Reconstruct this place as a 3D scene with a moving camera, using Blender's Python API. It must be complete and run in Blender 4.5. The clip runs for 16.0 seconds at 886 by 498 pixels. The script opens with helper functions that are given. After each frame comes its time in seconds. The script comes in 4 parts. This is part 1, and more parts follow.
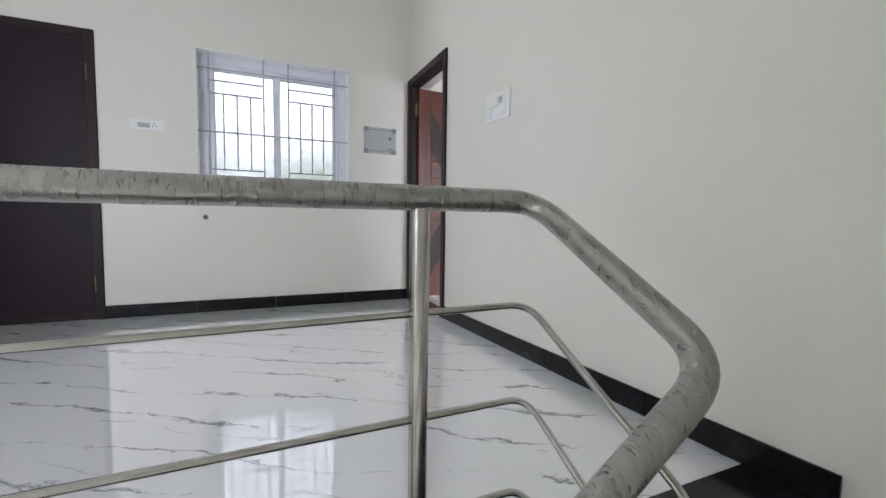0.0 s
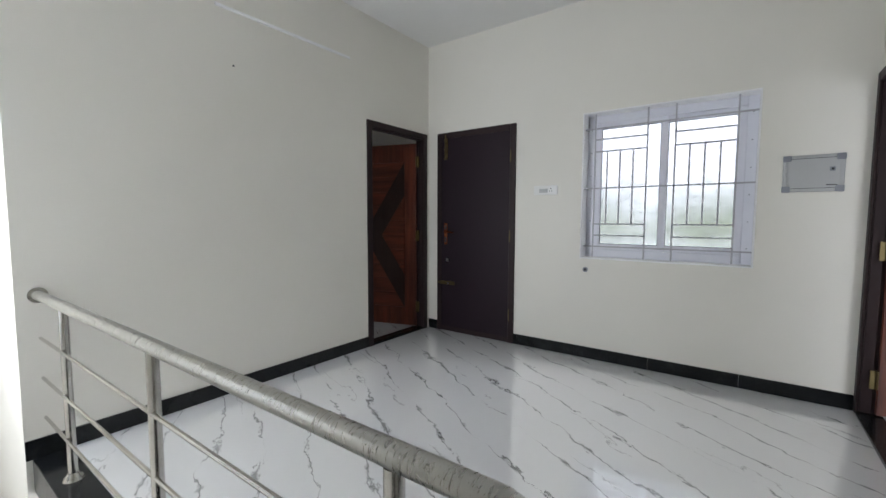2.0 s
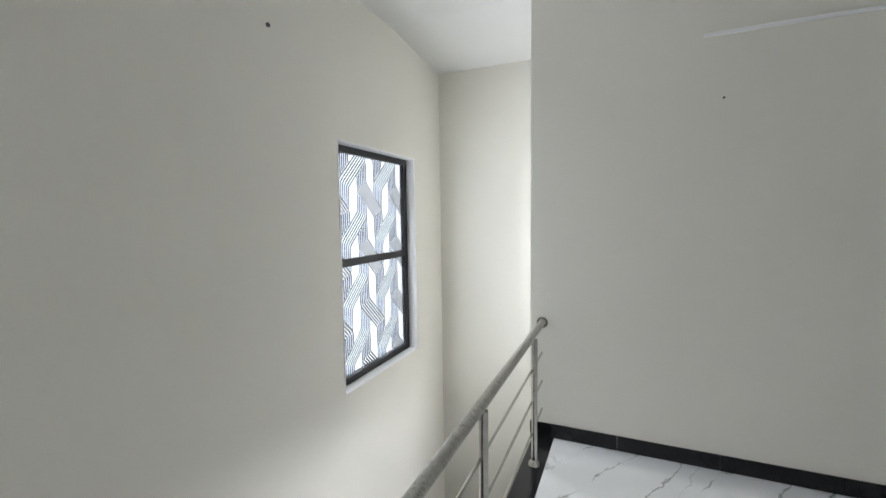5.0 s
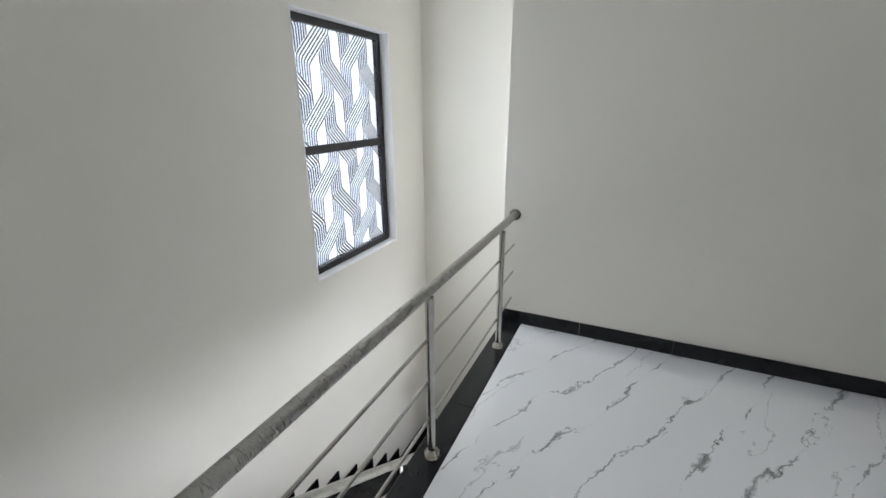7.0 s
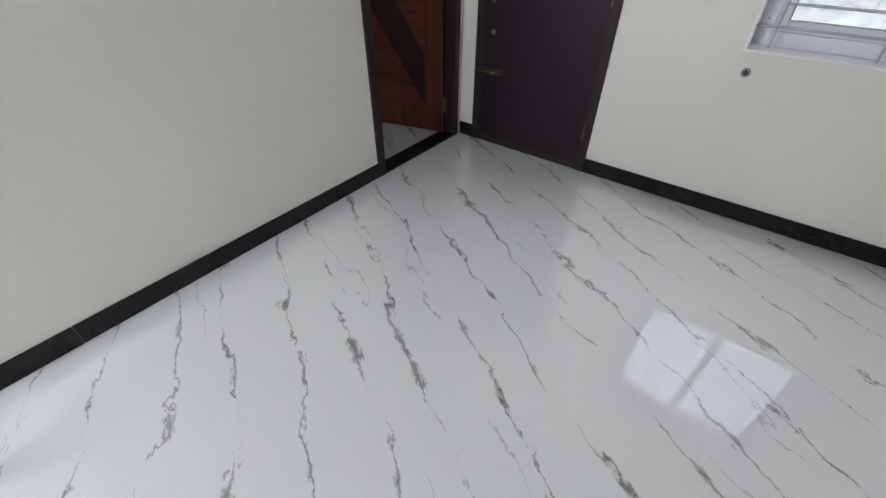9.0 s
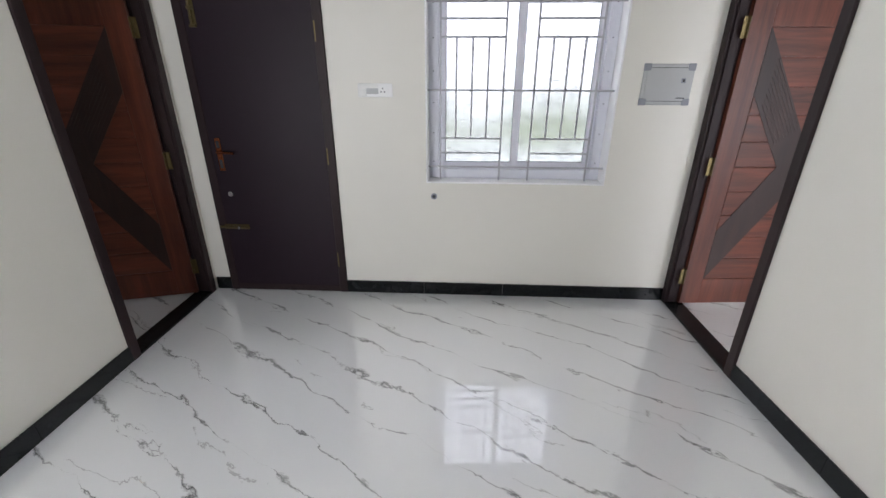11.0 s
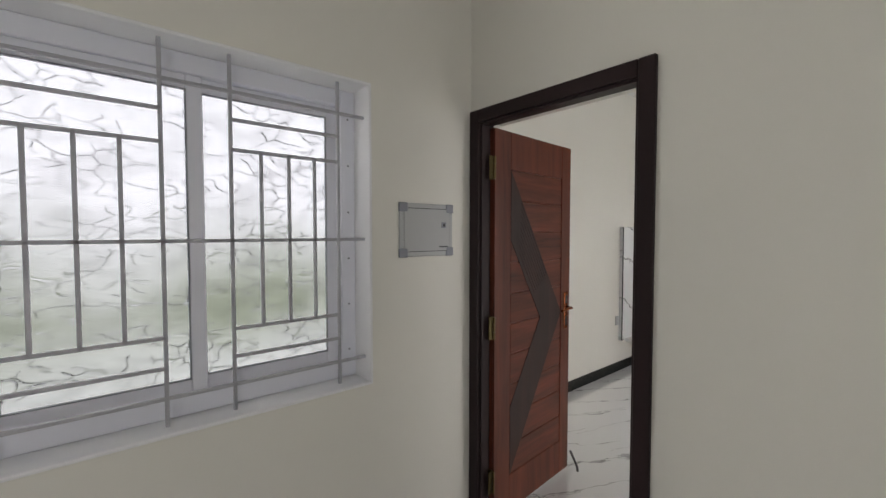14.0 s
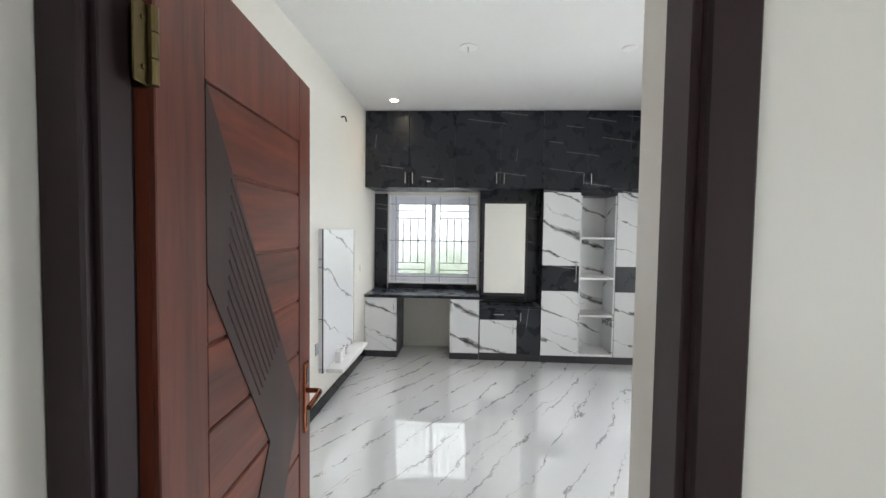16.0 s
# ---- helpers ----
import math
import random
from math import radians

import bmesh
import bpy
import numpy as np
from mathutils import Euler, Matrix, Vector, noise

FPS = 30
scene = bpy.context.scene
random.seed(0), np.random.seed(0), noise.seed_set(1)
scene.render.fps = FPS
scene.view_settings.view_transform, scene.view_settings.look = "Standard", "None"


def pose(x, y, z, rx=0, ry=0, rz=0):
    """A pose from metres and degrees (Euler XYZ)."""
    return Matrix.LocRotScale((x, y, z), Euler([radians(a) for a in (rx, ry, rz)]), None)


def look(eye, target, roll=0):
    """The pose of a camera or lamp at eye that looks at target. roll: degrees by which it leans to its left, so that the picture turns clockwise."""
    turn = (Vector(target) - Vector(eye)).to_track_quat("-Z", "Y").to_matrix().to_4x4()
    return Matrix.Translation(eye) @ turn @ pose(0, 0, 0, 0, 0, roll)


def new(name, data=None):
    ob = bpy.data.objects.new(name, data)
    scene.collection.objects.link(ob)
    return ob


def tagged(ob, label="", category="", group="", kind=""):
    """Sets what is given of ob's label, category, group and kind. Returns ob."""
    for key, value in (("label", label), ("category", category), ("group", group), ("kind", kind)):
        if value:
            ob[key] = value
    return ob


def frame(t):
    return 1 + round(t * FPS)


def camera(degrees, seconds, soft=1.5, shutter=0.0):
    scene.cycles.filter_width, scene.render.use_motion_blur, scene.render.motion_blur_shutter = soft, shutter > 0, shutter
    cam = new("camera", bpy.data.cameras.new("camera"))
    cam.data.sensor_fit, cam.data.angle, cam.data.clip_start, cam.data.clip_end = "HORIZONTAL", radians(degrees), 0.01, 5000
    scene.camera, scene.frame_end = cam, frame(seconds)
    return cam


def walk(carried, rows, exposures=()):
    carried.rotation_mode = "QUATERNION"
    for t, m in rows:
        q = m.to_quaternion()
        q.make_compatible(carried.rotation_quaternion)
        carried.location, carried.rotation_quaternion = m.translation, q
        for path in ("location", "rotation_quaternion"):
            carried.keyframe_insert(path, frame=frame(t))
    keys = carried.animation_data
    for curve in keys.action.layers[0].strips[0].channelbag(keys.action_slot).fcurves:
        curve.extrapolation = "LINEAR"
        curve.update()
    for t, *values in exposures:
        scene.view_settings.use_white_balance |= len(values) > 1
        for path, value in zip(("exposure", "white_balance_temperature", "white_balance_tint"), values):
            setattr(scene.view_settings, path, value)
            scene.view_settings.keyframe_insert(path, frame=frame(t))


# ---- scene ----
cam = camera(93.7, 16.0)
PATH = [
    (0, (-0.125, -0.158, 0.803), (0.689, 1.663, 0.661), 0.8),
    (0.5, (0.067, -0.078, 0.929), (0.353, 1.896, 0.788), 0.5),
    (1, (0.228, -0.045, 1.089), (-0.013, 1.936, 0.949), 0.4),
    (1.5, (0.478, -0.034, 1.205), (-0.264, 1.817, 1.065), 0.3),
    (2, (0.619, 0.09, 1.237), (-0.556, 1.703, 1.092), 0.2),
    (2.5, (0.712, 0.264, 1.292), (-0.827, 1.533, 1.149), 0.1),
    (3, (0.762, 0.483, 1.424), (-1.053, 1.311, 1.282), 0.0),
    (3.5, (0.758, 0.624, 1.5), (-1.21, 0.954, 1.359), 0.0),
    (4, (0.745, 0.690, 1.589), (-1.247, 0.548, 1.466), -0.2),
    (4.2, (0.735, 0.785, 1.593), (-1.233, 0.446, 1.481), -0.2),
    (4.5, (0.719, 0.937, 1.609), (-1.187, 0.339, 1.505), -0.2),
    (4.7, (0.7, 1.013, 1.611), (-1.156, 0.276, 1.516), -0.2),
    (6.8, (0.582, 1.278, 1.599), (-1.142, 0.378, 1.134), 0.6),
    (7, (0.513, 1.285, 1.564), (-1.206, 0.495, 0.914), -0.3),
    (7.5, (0.404, 1.158, 1.44), (-1.326, 0.85, 0.484), -0.7),
    (8, (0.075, 1.088, 1.419), (-1.553, 1.314, 0.279), -0.6),
    (8.5, (-0.220, 1.066, 1.45), (-1.562, 1.860, 0.202), 0.0),
    (9, (-0.398, 1.114, 1.433), (-1.335, 2.343, 0.163), 0.32),
    (9.2, (-0.37, 1.169, 1.411), (-1.155, 2.492, 0.134), 0.28),
    (11.3, (-0.309, 0.881, 1.616), (-0.382, 2.799, 1.055), 0.1),
    (11.5, (-0.312, 0.891, 1.587), (-0.387, 2.853, 1.205), 0.1),
    (12, (-0.31, 0.95, 1.589), (-0.361, 2.944, 1.443), 0.2),
    (12.5, (-0.323, 1.115, 1.569), (-0.234, 3.113, 1.519), 0.1),
    (13, (-0.251, 1.443, 1.569), (0.133, 3.405, 1.517), 0.0),
    (13.5, (-0.174, 1.821, 1.568), (0.572, 3.674, 1.48), 0.1),
    (14, (-0.23, 2.258, 1.532), (1.06, 3.785, 1.456), 0.0),
    (14.5, (-0.04, 2.611, 1.558), (1.631, 3.706, 1.455), 0.1),
    (15, (0.099, 2.996, 1.581), (1.985, 3.652, 1.476), -0.0),
    (15.5, (0.344, 3.17, 1.585), (2.317, 3.482, 1.487), 0.8),
    (16, (0.72, 3.222, 1.595), (2.715, 3.338, 1.51), 0.8),
]
EXPO = [(0, 1.6, 6150, 13), (1.0, 1.58, 6150, 13), (1.5, 1.6, 6200, 12), (2.5, 1.2, 6250, 10), (3, 1.1, 6250, 10), (4.5, 1.25, 6300, 10), (7, 1.2, 6200, 11), (8, 1.35, 6250, 14), (8.5, 1.55, 6200, 14), (9, 1.55, 6250, 13), (12, 1.75, 6350, 14),
        (13, 1.65, 6250, 11), (13.5, 1.3, 6400, 9), (14, 0.85, 6900, 12), (14.6, 0.75, 7300, 14), (15.1, 1.25, 7000, 10), (15.6, 1.55, 6450, 10), (16, 1.65, 6400, 9)]
walk(cam, [(t, look(eye, target, roll)) for t, eye, target, roll in PATH], EXPO)

# ---- world, light, exposure ----
world = bpy.data.worlds.new("sky_world")
scene.world = world
world.use_nodes = True
wn = world.node_tree.nodes
sky = wn.new("ShaderNodeTexSky")
sky.sky_type, sky.sun_disc = "NISHITA", False
sky.sun_elevation, sky.sun_rotation = radians(50), radians(150)
world.node_tree.links.new(sky.outputs[0], wn["Background"].inputs[0])
wn["Background"].inputs[1].default_value = 0.1
sun = new("sun", bpy.data.lights.new("sun", "SUN"))
sun.data.energy, sun.data.angle, sun.data.color = 1.0, radians(12), (1, 0.97, 0.92)
sun.matrix_world = pose(0, 0, 12, 40, 0, 150)

SKY_N, SKY_S, SKY_E, FILL_W, FILL_B = 10.0, 1.0, 10.0, 0.45, 2.2    # daylight beyond the windows; the last two are added glows out of view

# the sky's light through the two panes of the stair window: area lamps standing in its opening, behind the glass
for pz in (0.855, 1.687):
    lt = new("window_daylight", bpy.data.lights.new("window_daylight", "AREA"))
    lt.data.shape, lt.data.size, lt.data.size_y = "RECTANGLE", 0.95, 0.79
    lt.data.energy, lt.data.color = 9.0, (0.95, 0.975, 1.0)
    lt.matrix_world = pose(-2.10, -0.746, pz, 90, 0, 0)


# ---- materials ----
class Nodes:
    """A node material under way: n() adds a node, with its inputs set or linked."""

    def __init__(self, name):
        self.mat = bpy.data.materials.new(name)
        self.mat.use_nodes = True
        self.tree = self.mat.node_tree
        self.bsdf = self.tree.nodes["Principled BSDF"]
        self.out = self.tree.nodes["Material Output"]

    def n(self, kind, props=None, **ins):
        node = self.tree.nodes.new("ShaderNode" + kind)
        props = props or {}
        if "operation" in props:
            node.operation = props["operation"]
        if "data_type" in props:
            node.data_type = props["data_type"]
        if "feature" in props:
            node.feature = props["feature"]
        if "wave_type" in props:
            node.wave_type = props["wave_type"]
        for k, v in ins.items():
            key = int(k[1:]) if k[0] == "i" and k[1:].isdigit() else k
            self.put(node.inputs[key], v)
        return node

    def put(self, sock, v):
        if isinstance(v, bpy.types.NodeSocket):
            self.tree.links.new(v, sock)
        else:
            sock.default_value = v

    def m(self, op, a, b=0.0, c=0.0):
        return self.n("Math", {"operation": op}, i0=a, i1=b, i2=c).outputs[0]

    def ramp(self, fac, stops):
        r = self.n("ValToRGB", Fac=fac)
        el = r.color_ramp.elements
        while len(el) < len(stops):
            el.new(0.5)
        for e, (p, c) in zip(el, stops):
            e.position, e.color = p, (*c, 1)
        return r.outputs[0]

    def coords(self, which="Object", scale=(1, 1, 1), turn=(0, 0, 0)):
        c = self.n("TexCoord").outputs[which]
        mp = self.n("Mapping", Vector=c)
        mp.inputs["Scale"].default_value = scale
        mp.inputs["Rotation"].default_value = turn
        return mp.outputs[0]

    def noise(self, vec, scale, detail=4.0, rough=0.55, dist=0.0):
        return self.n("TexNoise", Vector=vec, Scale=scale, Detail=detail, Roughness=rough, Distortion=dist).outputs["Fac"]

    def mix(self, fac, a, b):
        x = self.n("Mix", {"data_type": "RGBA"})
        self.put(x.inputs[0], fac)
        self.put(x.inputs[6], a)
        self.put(x.inputs[7], b)
        return x.outputs[2]

    def bump(self, height, strength=0.2, dist=0.002):
        self.put(self.bsdf.inputs["Normal"], self.n("Bump", Strength=strength, Distance=dist, Height=height).outputs[0])

    def set(self, **ins):
        for k, v in ins.items():
            self.put(self.bsdf.inputs[k.replace("_", " ")], v)
        return self.mat


def rgb(r, g, b):
    return (r, g, b, 1)


def paint(name, col, rough=0.55, wave=0.13):
    """Rolled emulsion on plaster: faint patches, fine roller grain, slow trowel waves."""
    w = Nodes(name)
    v = w.coords()
    big = w.noise(v, 1.3, 3)
    fine = w.noise(v, 260, 2)
    slow = w.noise(v, 5, 3)
    c = w.mix(big, rgb(*(x * 0.965 for x in col)), rgb(*(min(1, x * 1.02) for x in col)))
    w.bump(w.m("ADD", w.m("MULTIPLY", fine, 0.12), slow), wave, 0.003)
    return w.set(Base_Color=c, Roughness=rough, Specular_IOR_Level=0.35)


def plain(name, col, rough=0.5, metal=0.0, vary=0.08, scale=30, bump=0.05, spec=0.5):
    """A surface with faint mottling and fine relief."""
    w = Nodes(name)
    v = w.coords()
    a = w.noise(v, scale, 4)
    b = w.noise(v, scale / 7, 2)
    f = w.m("MULTIPLY_ADD", b, 0.6, w.m("MULTIPLY", a, 0.4))
    c = w.mix(f, rgb(*(x * (1 - vary) for x in col)), rgb(*(min(1, x * (1 + vary)) for x in col)))
    w.bump(a, bump, 0.001)
    r = w.m("MULTIPLY_ADD", b, 0.15, rough - 0.07)
    return w.set(Base_Color=c, Roughness=r, Metallic=metal, Specular_IOR_Level=spec)


def wood(name, along, dark, light, rough=0.38):
    """Veneer with long streaks along one axis."""
    w = Nodes(name)
    s = [14, 14, 14]
    s["xyz".index(along)] = 1.1
    rnd = w.n("ObjectInfo").outputs["Random"]
    v = w.coords(scale=s)
    v = w.n("VectorMath", {"operation": "ADD"}, i0=v, i1=w.n("CombineXYZ", X=w.m("MULTIPLY", rnd, 7), Y=rnd, Z=w.m("MULTIPLY", rnd, 5)).outputs[0]).outputs[0]
    broad = w.noise(v, 0.9, 4, 0.6, 0.6)
    fine = w.noise(v, 7, 4, 0.6)
    c = w.ramp(w.m("MULTIPLY_ADD", fine, 0.25, w.m("MULTIPLY", broad, 0.8)), [(0.3, dark), (0.52, [(a + b) / 2 for a, b in zip(dark, light)]), (0.72, light)])
    w.bump(fine, 0.12, 0.001)
    return w.set(Base_Color=c, Roughness=rough)


def marble(name, base, veins, turn, gap, width, rough, grain=1.0, plane="xy", gold=0.0, spec=0.5, wander=1.0, least=0.002, solid=0.0):
    """Polished stone with broken, wandering veins that run along one direction."""
    w = Nodes(name)
    c = w.n("TexCoord").outputs["Object"]
    p = w.n("SeparateXYZ", Vector=c).outputs
    a, b = {"xy": (p[0], p[1]), "yz": (p[1], p[2]), "xz": (p[0], p[2])}[plane]
    ct, st = math.cos(radians(turn)), math.sin(radians(turn))
    along = w.m("ADD", w.m("MULTIPLY", a, ct), w.m("MULTIPLY", b, st))
    across = w.m("SUBTRACT", w.m("MULTIPLY", b, ct), w.m("MULTIPLY", a, st))
    flow = w.n("CombineXYZ", X=w.m("MULTIPLY", along, 0.45), Y=across, Z=0.0).outputs[0]
    bend = w.m("MULTIPLY", w.m("SUBTRACT", w.noise(flow, 3.0 / grain, 2), 0.5), gap * 1.1 * wander)
    kink = w.m("MULTIPLY", w.m("SUBTRACT", w.noise(flow, 20.0 / grain, 4, 0.65), 0.5), gap * 0.5 * wander)
    q = w.m("ADD", across, w.m("ADD", bend, kink))
    lane = w.m("FLOOR", w.m("DIVIDE", q, gap))
    d = w.m("ABSOLUTE", w.m("SUBTRACT", w.m("FRACT", w.m("DIVIDE", q, gap)), 0.5))
    key = w.n("CombineXYZ", X=w.m("MULTIPLY", along, 3.2 / grain), Y=w.m("MULTIPLY", lane, 7.3), Z=0.0).outputs[0]
    swell = w.noise(key, 1.0, 3, 0.6)
    thick = w.m("MULTIPLY", w.m("MAXIMUM", w.m("SUBTRACT", swell, 0.43), 0.0), width * 10.0)
    edge = w.m("SUBTRACT", 1.0, w.m("SMOOTH_MIN", w.m("DIVIDE", d, w.m("ADD", thick, least)), 1.0, 0.25))
    streak = w.m("MULTIPLY_ADD", w.noise(w.n("CombineXYZ", X=w.m("MULTIPLY", along, 6), Y=w.m("MULTIPLY", q, 120), Z=0.0).outputs[0], 1.0, 3), 1.3 - solid, 0.1 + solid)
    vein = w.m("MULTIPLY", w.m("MAXIMUM", edge, 0.0), streak)
    # hairlines between the main veins
    d2 = w.m("ABSOLUTE", w.m("SUBTRACT", w.m("FRACT", w.m("ADD", w.m("DIVIDE", w.m("ADD", q, w.m("MULTIPLY", bend, 0.8)), gap * 1.37), 0.31)), 0.5))
    hair = w.m("MULTIPLY", w.m("LESS_THAN", d2, 0.010), w.m("MULTIPLY", w.m("GREATER_THAN", w.noise(flow, 2.3 / grain, 3), 0.52), 0.35))
    fac = w.m("MINIMUM", w.m("MAXIMUM", vein, hair), 1.0)
    cloud = w.noise(flow, 4.0, 4)
    ground = w.mix(cloud, rgb(*(x * 0.96 for x in base)), rgb(*base))
    ink = rgb(*veins)
    if gold:
        ink = w.mix(w.m("GREATER_THAN", w.noise(key, 1.7, 2), 1 - gold), ink, rgb(0.35, 0.2, 0.07))
    return w.set(Base_Color=w.mix(fac, ground, ink), Roughness=rough, Specular_IOR_Level=spec, Coat_Weight=1.0 if spec > 0.9 else 0.0, Coat_IOR=1.8, Coat_Roughness=0.002)


def lined_laminate(name):
    """Blue-black laminate with scattered thin straight scratches of white, most of them level, some upright."""
    w = Nodes(name)
    p = w.n("SeparateXYZ", Vector=w.n("TexCoord").outputs["Object"]).outputs
    total = 0.0
    for turn, gap, length, thick, rate in ((-7, 0.125, 0.52, 0.0030, 0.26), (84, 0.34, 0.36, 0.0026, 0.20)):
        ct, st = math.cos(radians(turn)), math.sin(radians(turn))
        al = w.m("SUBTRACT", w.m("MULTIPLY", p[2], st), w.m("MULTIPLY", p[1], ct))
        ac = w.m("ADD", w.m("MULTIPLY", p[2], ct), w.m("MULTIPLY", p[1], st))
        row = w.m("FLOOR", w.m("DIVIDE", ac, gap))
        shift = w.m("ADD", w.m("DIVIDE", al, length), w.m("MULTIPLY", w.m("SINE", w.m("MULTIPLY", row, 12.9)), 5.0))
        cell = w.n("CombineXYZ", X=w.m("FLOOR", shift), Y=row, Z=float(turn)).outputs[0]
        rnd = w.n("SeparateColor", Color=w.n("TexWhiteNoise", Vector=cell).outputs["Color"]).outputs
        at = w.m("MULTIPLY_ADD", rnd[0], 0.8, 0.1)
        off = w.m("MULTIPLY", w.m("ABSOLUTE", w.m("SUBTRACT", w.m("FRACT", w.m("DIVIDE", ac, gap)), at)), gap)
        line = w.m("LESS_THAN", off, thick)
        mid = w.m("ABSOLUTE", w.m("SUBTRACT", w.m("FRACT", shift), 0.5))
        line = w.m("MULTIPLY", line, w.m("LESS_THAN", mid, w.m("MULTIPLY_ADD", rnd[1], 0.3, 0.16)))
        line = w.m("MULTIPLY", line, w.m("LESS_THAN", rnd[2], rate))
        total = w.m("MAXIMUM", total, line)
    worn = w.m("MULTIPLY", total, w.m("MULTIPLY_ADD", w.noise(w.coords(), 40, 3), 0.9, 0.35))
    c = w.mix(worn, rgb(0.011, 0.013, 0.019), rgb(0.42, 0.42, 0.43))
    return w.set(Base_Color=c, Roughness=w.m("MULTIPLY_ADD", w.noise(w.coords(), 6, 3), 0.12, 0.22), Specular_IOR_Level=0.4)


def granite(name):
    w = Nodes(name)
    v = w.coords()
    spk = w.noise(v, 420, 2)
    dust = w.noise(v, 9, 5, 0.65)
    c = w.mix(w.m("GREATER_THAN", spk, 0.66), rgb(0.007, 0.008, 0.009), rgb(0.03, 0.032, 0.035))
    c = w.mix(w.m("MULTIPLY", w.m("MAXIMUM", w.m("SUBTRACT", dust, 0.55), 0.0), 0.5), c, rgb(0.2, 0.2, 0.2))
    return w.set(Base_Color=c, Roughness=w.m("MULTIPLY_ADD", dust, 0.2, 0.08), Specular_IOR_Level=0.28)


def steel(name, wrapped):
    """Stainless tube; wrapped: still in its creased plastic film."""
    w = Nodes(name)
    v = w.coords(scale=(1, 1, 1), turn=(0, radians(35), radians(20)))
    crease = w.noise(w.coords(scale=(150, 30, 30), turn=(0.1, 0.35, 0.3)), 1.0, 5, 0.7, 1.0)
    dust = w.noise(v, 18, 4)
    if wrapped:
        c = w.mix(crease, rgb(0.34, 0.335, 0.305), rgb(0.47, 0.46, 0.43))
        w.bump(crease, 0.09, 0.001)
        return w.set(Base_Color=c, Roughness=w.m("MULTIPLY_ADD", crease, 0.22, 0.18), Metallic=0.85)
    c = w.mix(dust, rgb(0.42, 0.40, 0.36), rgb(0.66, 0.65, 0.62))
    w.bump(dust, 0.05, 0.001)
    return w.set(Base_Color=c, Roughness=w.m("MULTIPLY_ADD", dust, 0.2, 0.1), Metallic=1.0)


def figured_glass(name, tint, rough, strength, scale, cut=0.35):
    """Obscure glass with a pressed relief of curved strokes, their refracted shading painted into the tint."""
    w = Nodes(name)
    v = w.coords(scale=(1, 1, 1.9))
    wv = w.n("TexWave", {"wave_type": "RINGS"}, Vector=v, Scale=scale, Distortion=7.0, Detail=2.0).outputs["Fac"]
    fleck = w.noise(v, 16, 3, 0.5, 1.5)
    warp = w.n("TexNoise", Vector=v, Scale=3.0, Detail=2.0).outputs["Color"]
    bent = w.n("VectorMath", {"operation": "MULTIPLY_ADD"}, i0=warp, i1=(0.5, 0.5, 0.5), i2=v).outputs[0]
    cell = w.n("TexVoronoi", {"feature": "DISTANCE_TO_EDGE"}, Vector=bent, Scale=9.0).outputs["Distance"]
    stroke = w.m("MULTIPLY", w.m("SUBTRACT", 1.0, w.m("MINIMUM", w.m("DIVIDE", cell, 0.045), 1.0)), w.m("GREATER_THAN", w.noise(v, 7, 3), 0.47))
    mott = w.m("MULTIPLY_ADD", w.noise(v, 6, 4, 0.6, 1.0), 0.9 if cut else 0.14, 0.5 if cut else 0.93)
    # darkens the tint along the strokes, as bent light would look
    tone = w.m("MULTIPLY", mott, w.m("SUBTRACT", 1.0, w.m("MULTIPLY", stroke, cut)))
    w.bump(w.m("ADD", w.m("MULTIPLY", w.m("POWER", wv, 4.0), 0.4), w.m("ADD", fleck, stroke)), strength, 0.006)
    return w.set(Base_Color=w.mix(tone, rgb(0, 0, 0), rgb(*tint)), Roughness=rough, Transmission_Weight=1.0, IOR=1.25)


def film(name, col):
    """Thin translucent print that the daylight shines through."""
    w = Nodes(name)
    c = w.mix(w.noise(w.coords(), 8, 2), rgb(*(x * 0.9 for x in col)), rgb(*col))
    return w.set(Base_Color=c, Roughness=0.3, Transmission_Weight=1.0, IOR=1.02)


def glow(name, strength, low, high, z0, z1):
    """Overcast distance: blurred green below, white sky above."""
    w = Nodes(name)
    c = w.n("TexCoord").outputs["Object"]
    z = w.n("SeparateXYZ", Vector=c).outputs[2]
    f = w.m("DIVIDE", w.m("ABSOLUTE", w.m("SUBTRACT", z, z0)), z1 - z0)
    f = w.m("ADD", f, w.m("MULTIPLY", w.m("SUBTRACT", w.noise(c, 1.6, 4), 0.5), 1.1))
    leaf = w.noise(c, 9, 4)
    lowc = w.mix(leaf, rgb(*(x * 0.6 for x in low)), rgb(*low))
    col = w.mix(w.n("Clamp", Value=f).outputs[0], lowc, rgb(*high))
    e = w.n("Emission", Color=col, Strength=strength)
    w.tree.links.new(e.outputs[0], w.out.inputs[0])
    return w.mat


WALL = (0.81, 0.79, 0.73)
M_WALL = paint("cream_wall_paint", WALL, 0.42)
M_CEIL = paint("white_ceiling_paint", (0.82, 0.82, 0.81), 0.7)
M_WHITE = paint("white_reveal_paint", (0.88, 0.88, 0.89), 0.5)
M_FLOOR = marble("veined_marble_tile", (0.78, 0.79, 0.80), (0.06, 0.06, 0.06), 150, 0.235, 0.036, 0.008, 1.0, "xy", 0.27, 1.0)
M_GRANITE = granite("black_granite")
M_STEEL = steel("stainless_steel", False)
M_FILM = steel("film_wrapped_steel", True)
M_FRAME = plain("dark_brown_door_frame", (0.024, 0.0135, 0.0145), 0.46, vary=0.25, scale=40, spec=0.25)
M_NDOOR = plain("aubergine_laminate", (0.015, 0.007, 0.0125), 0.45, vary=0.2, scale=14, spec=0.25)
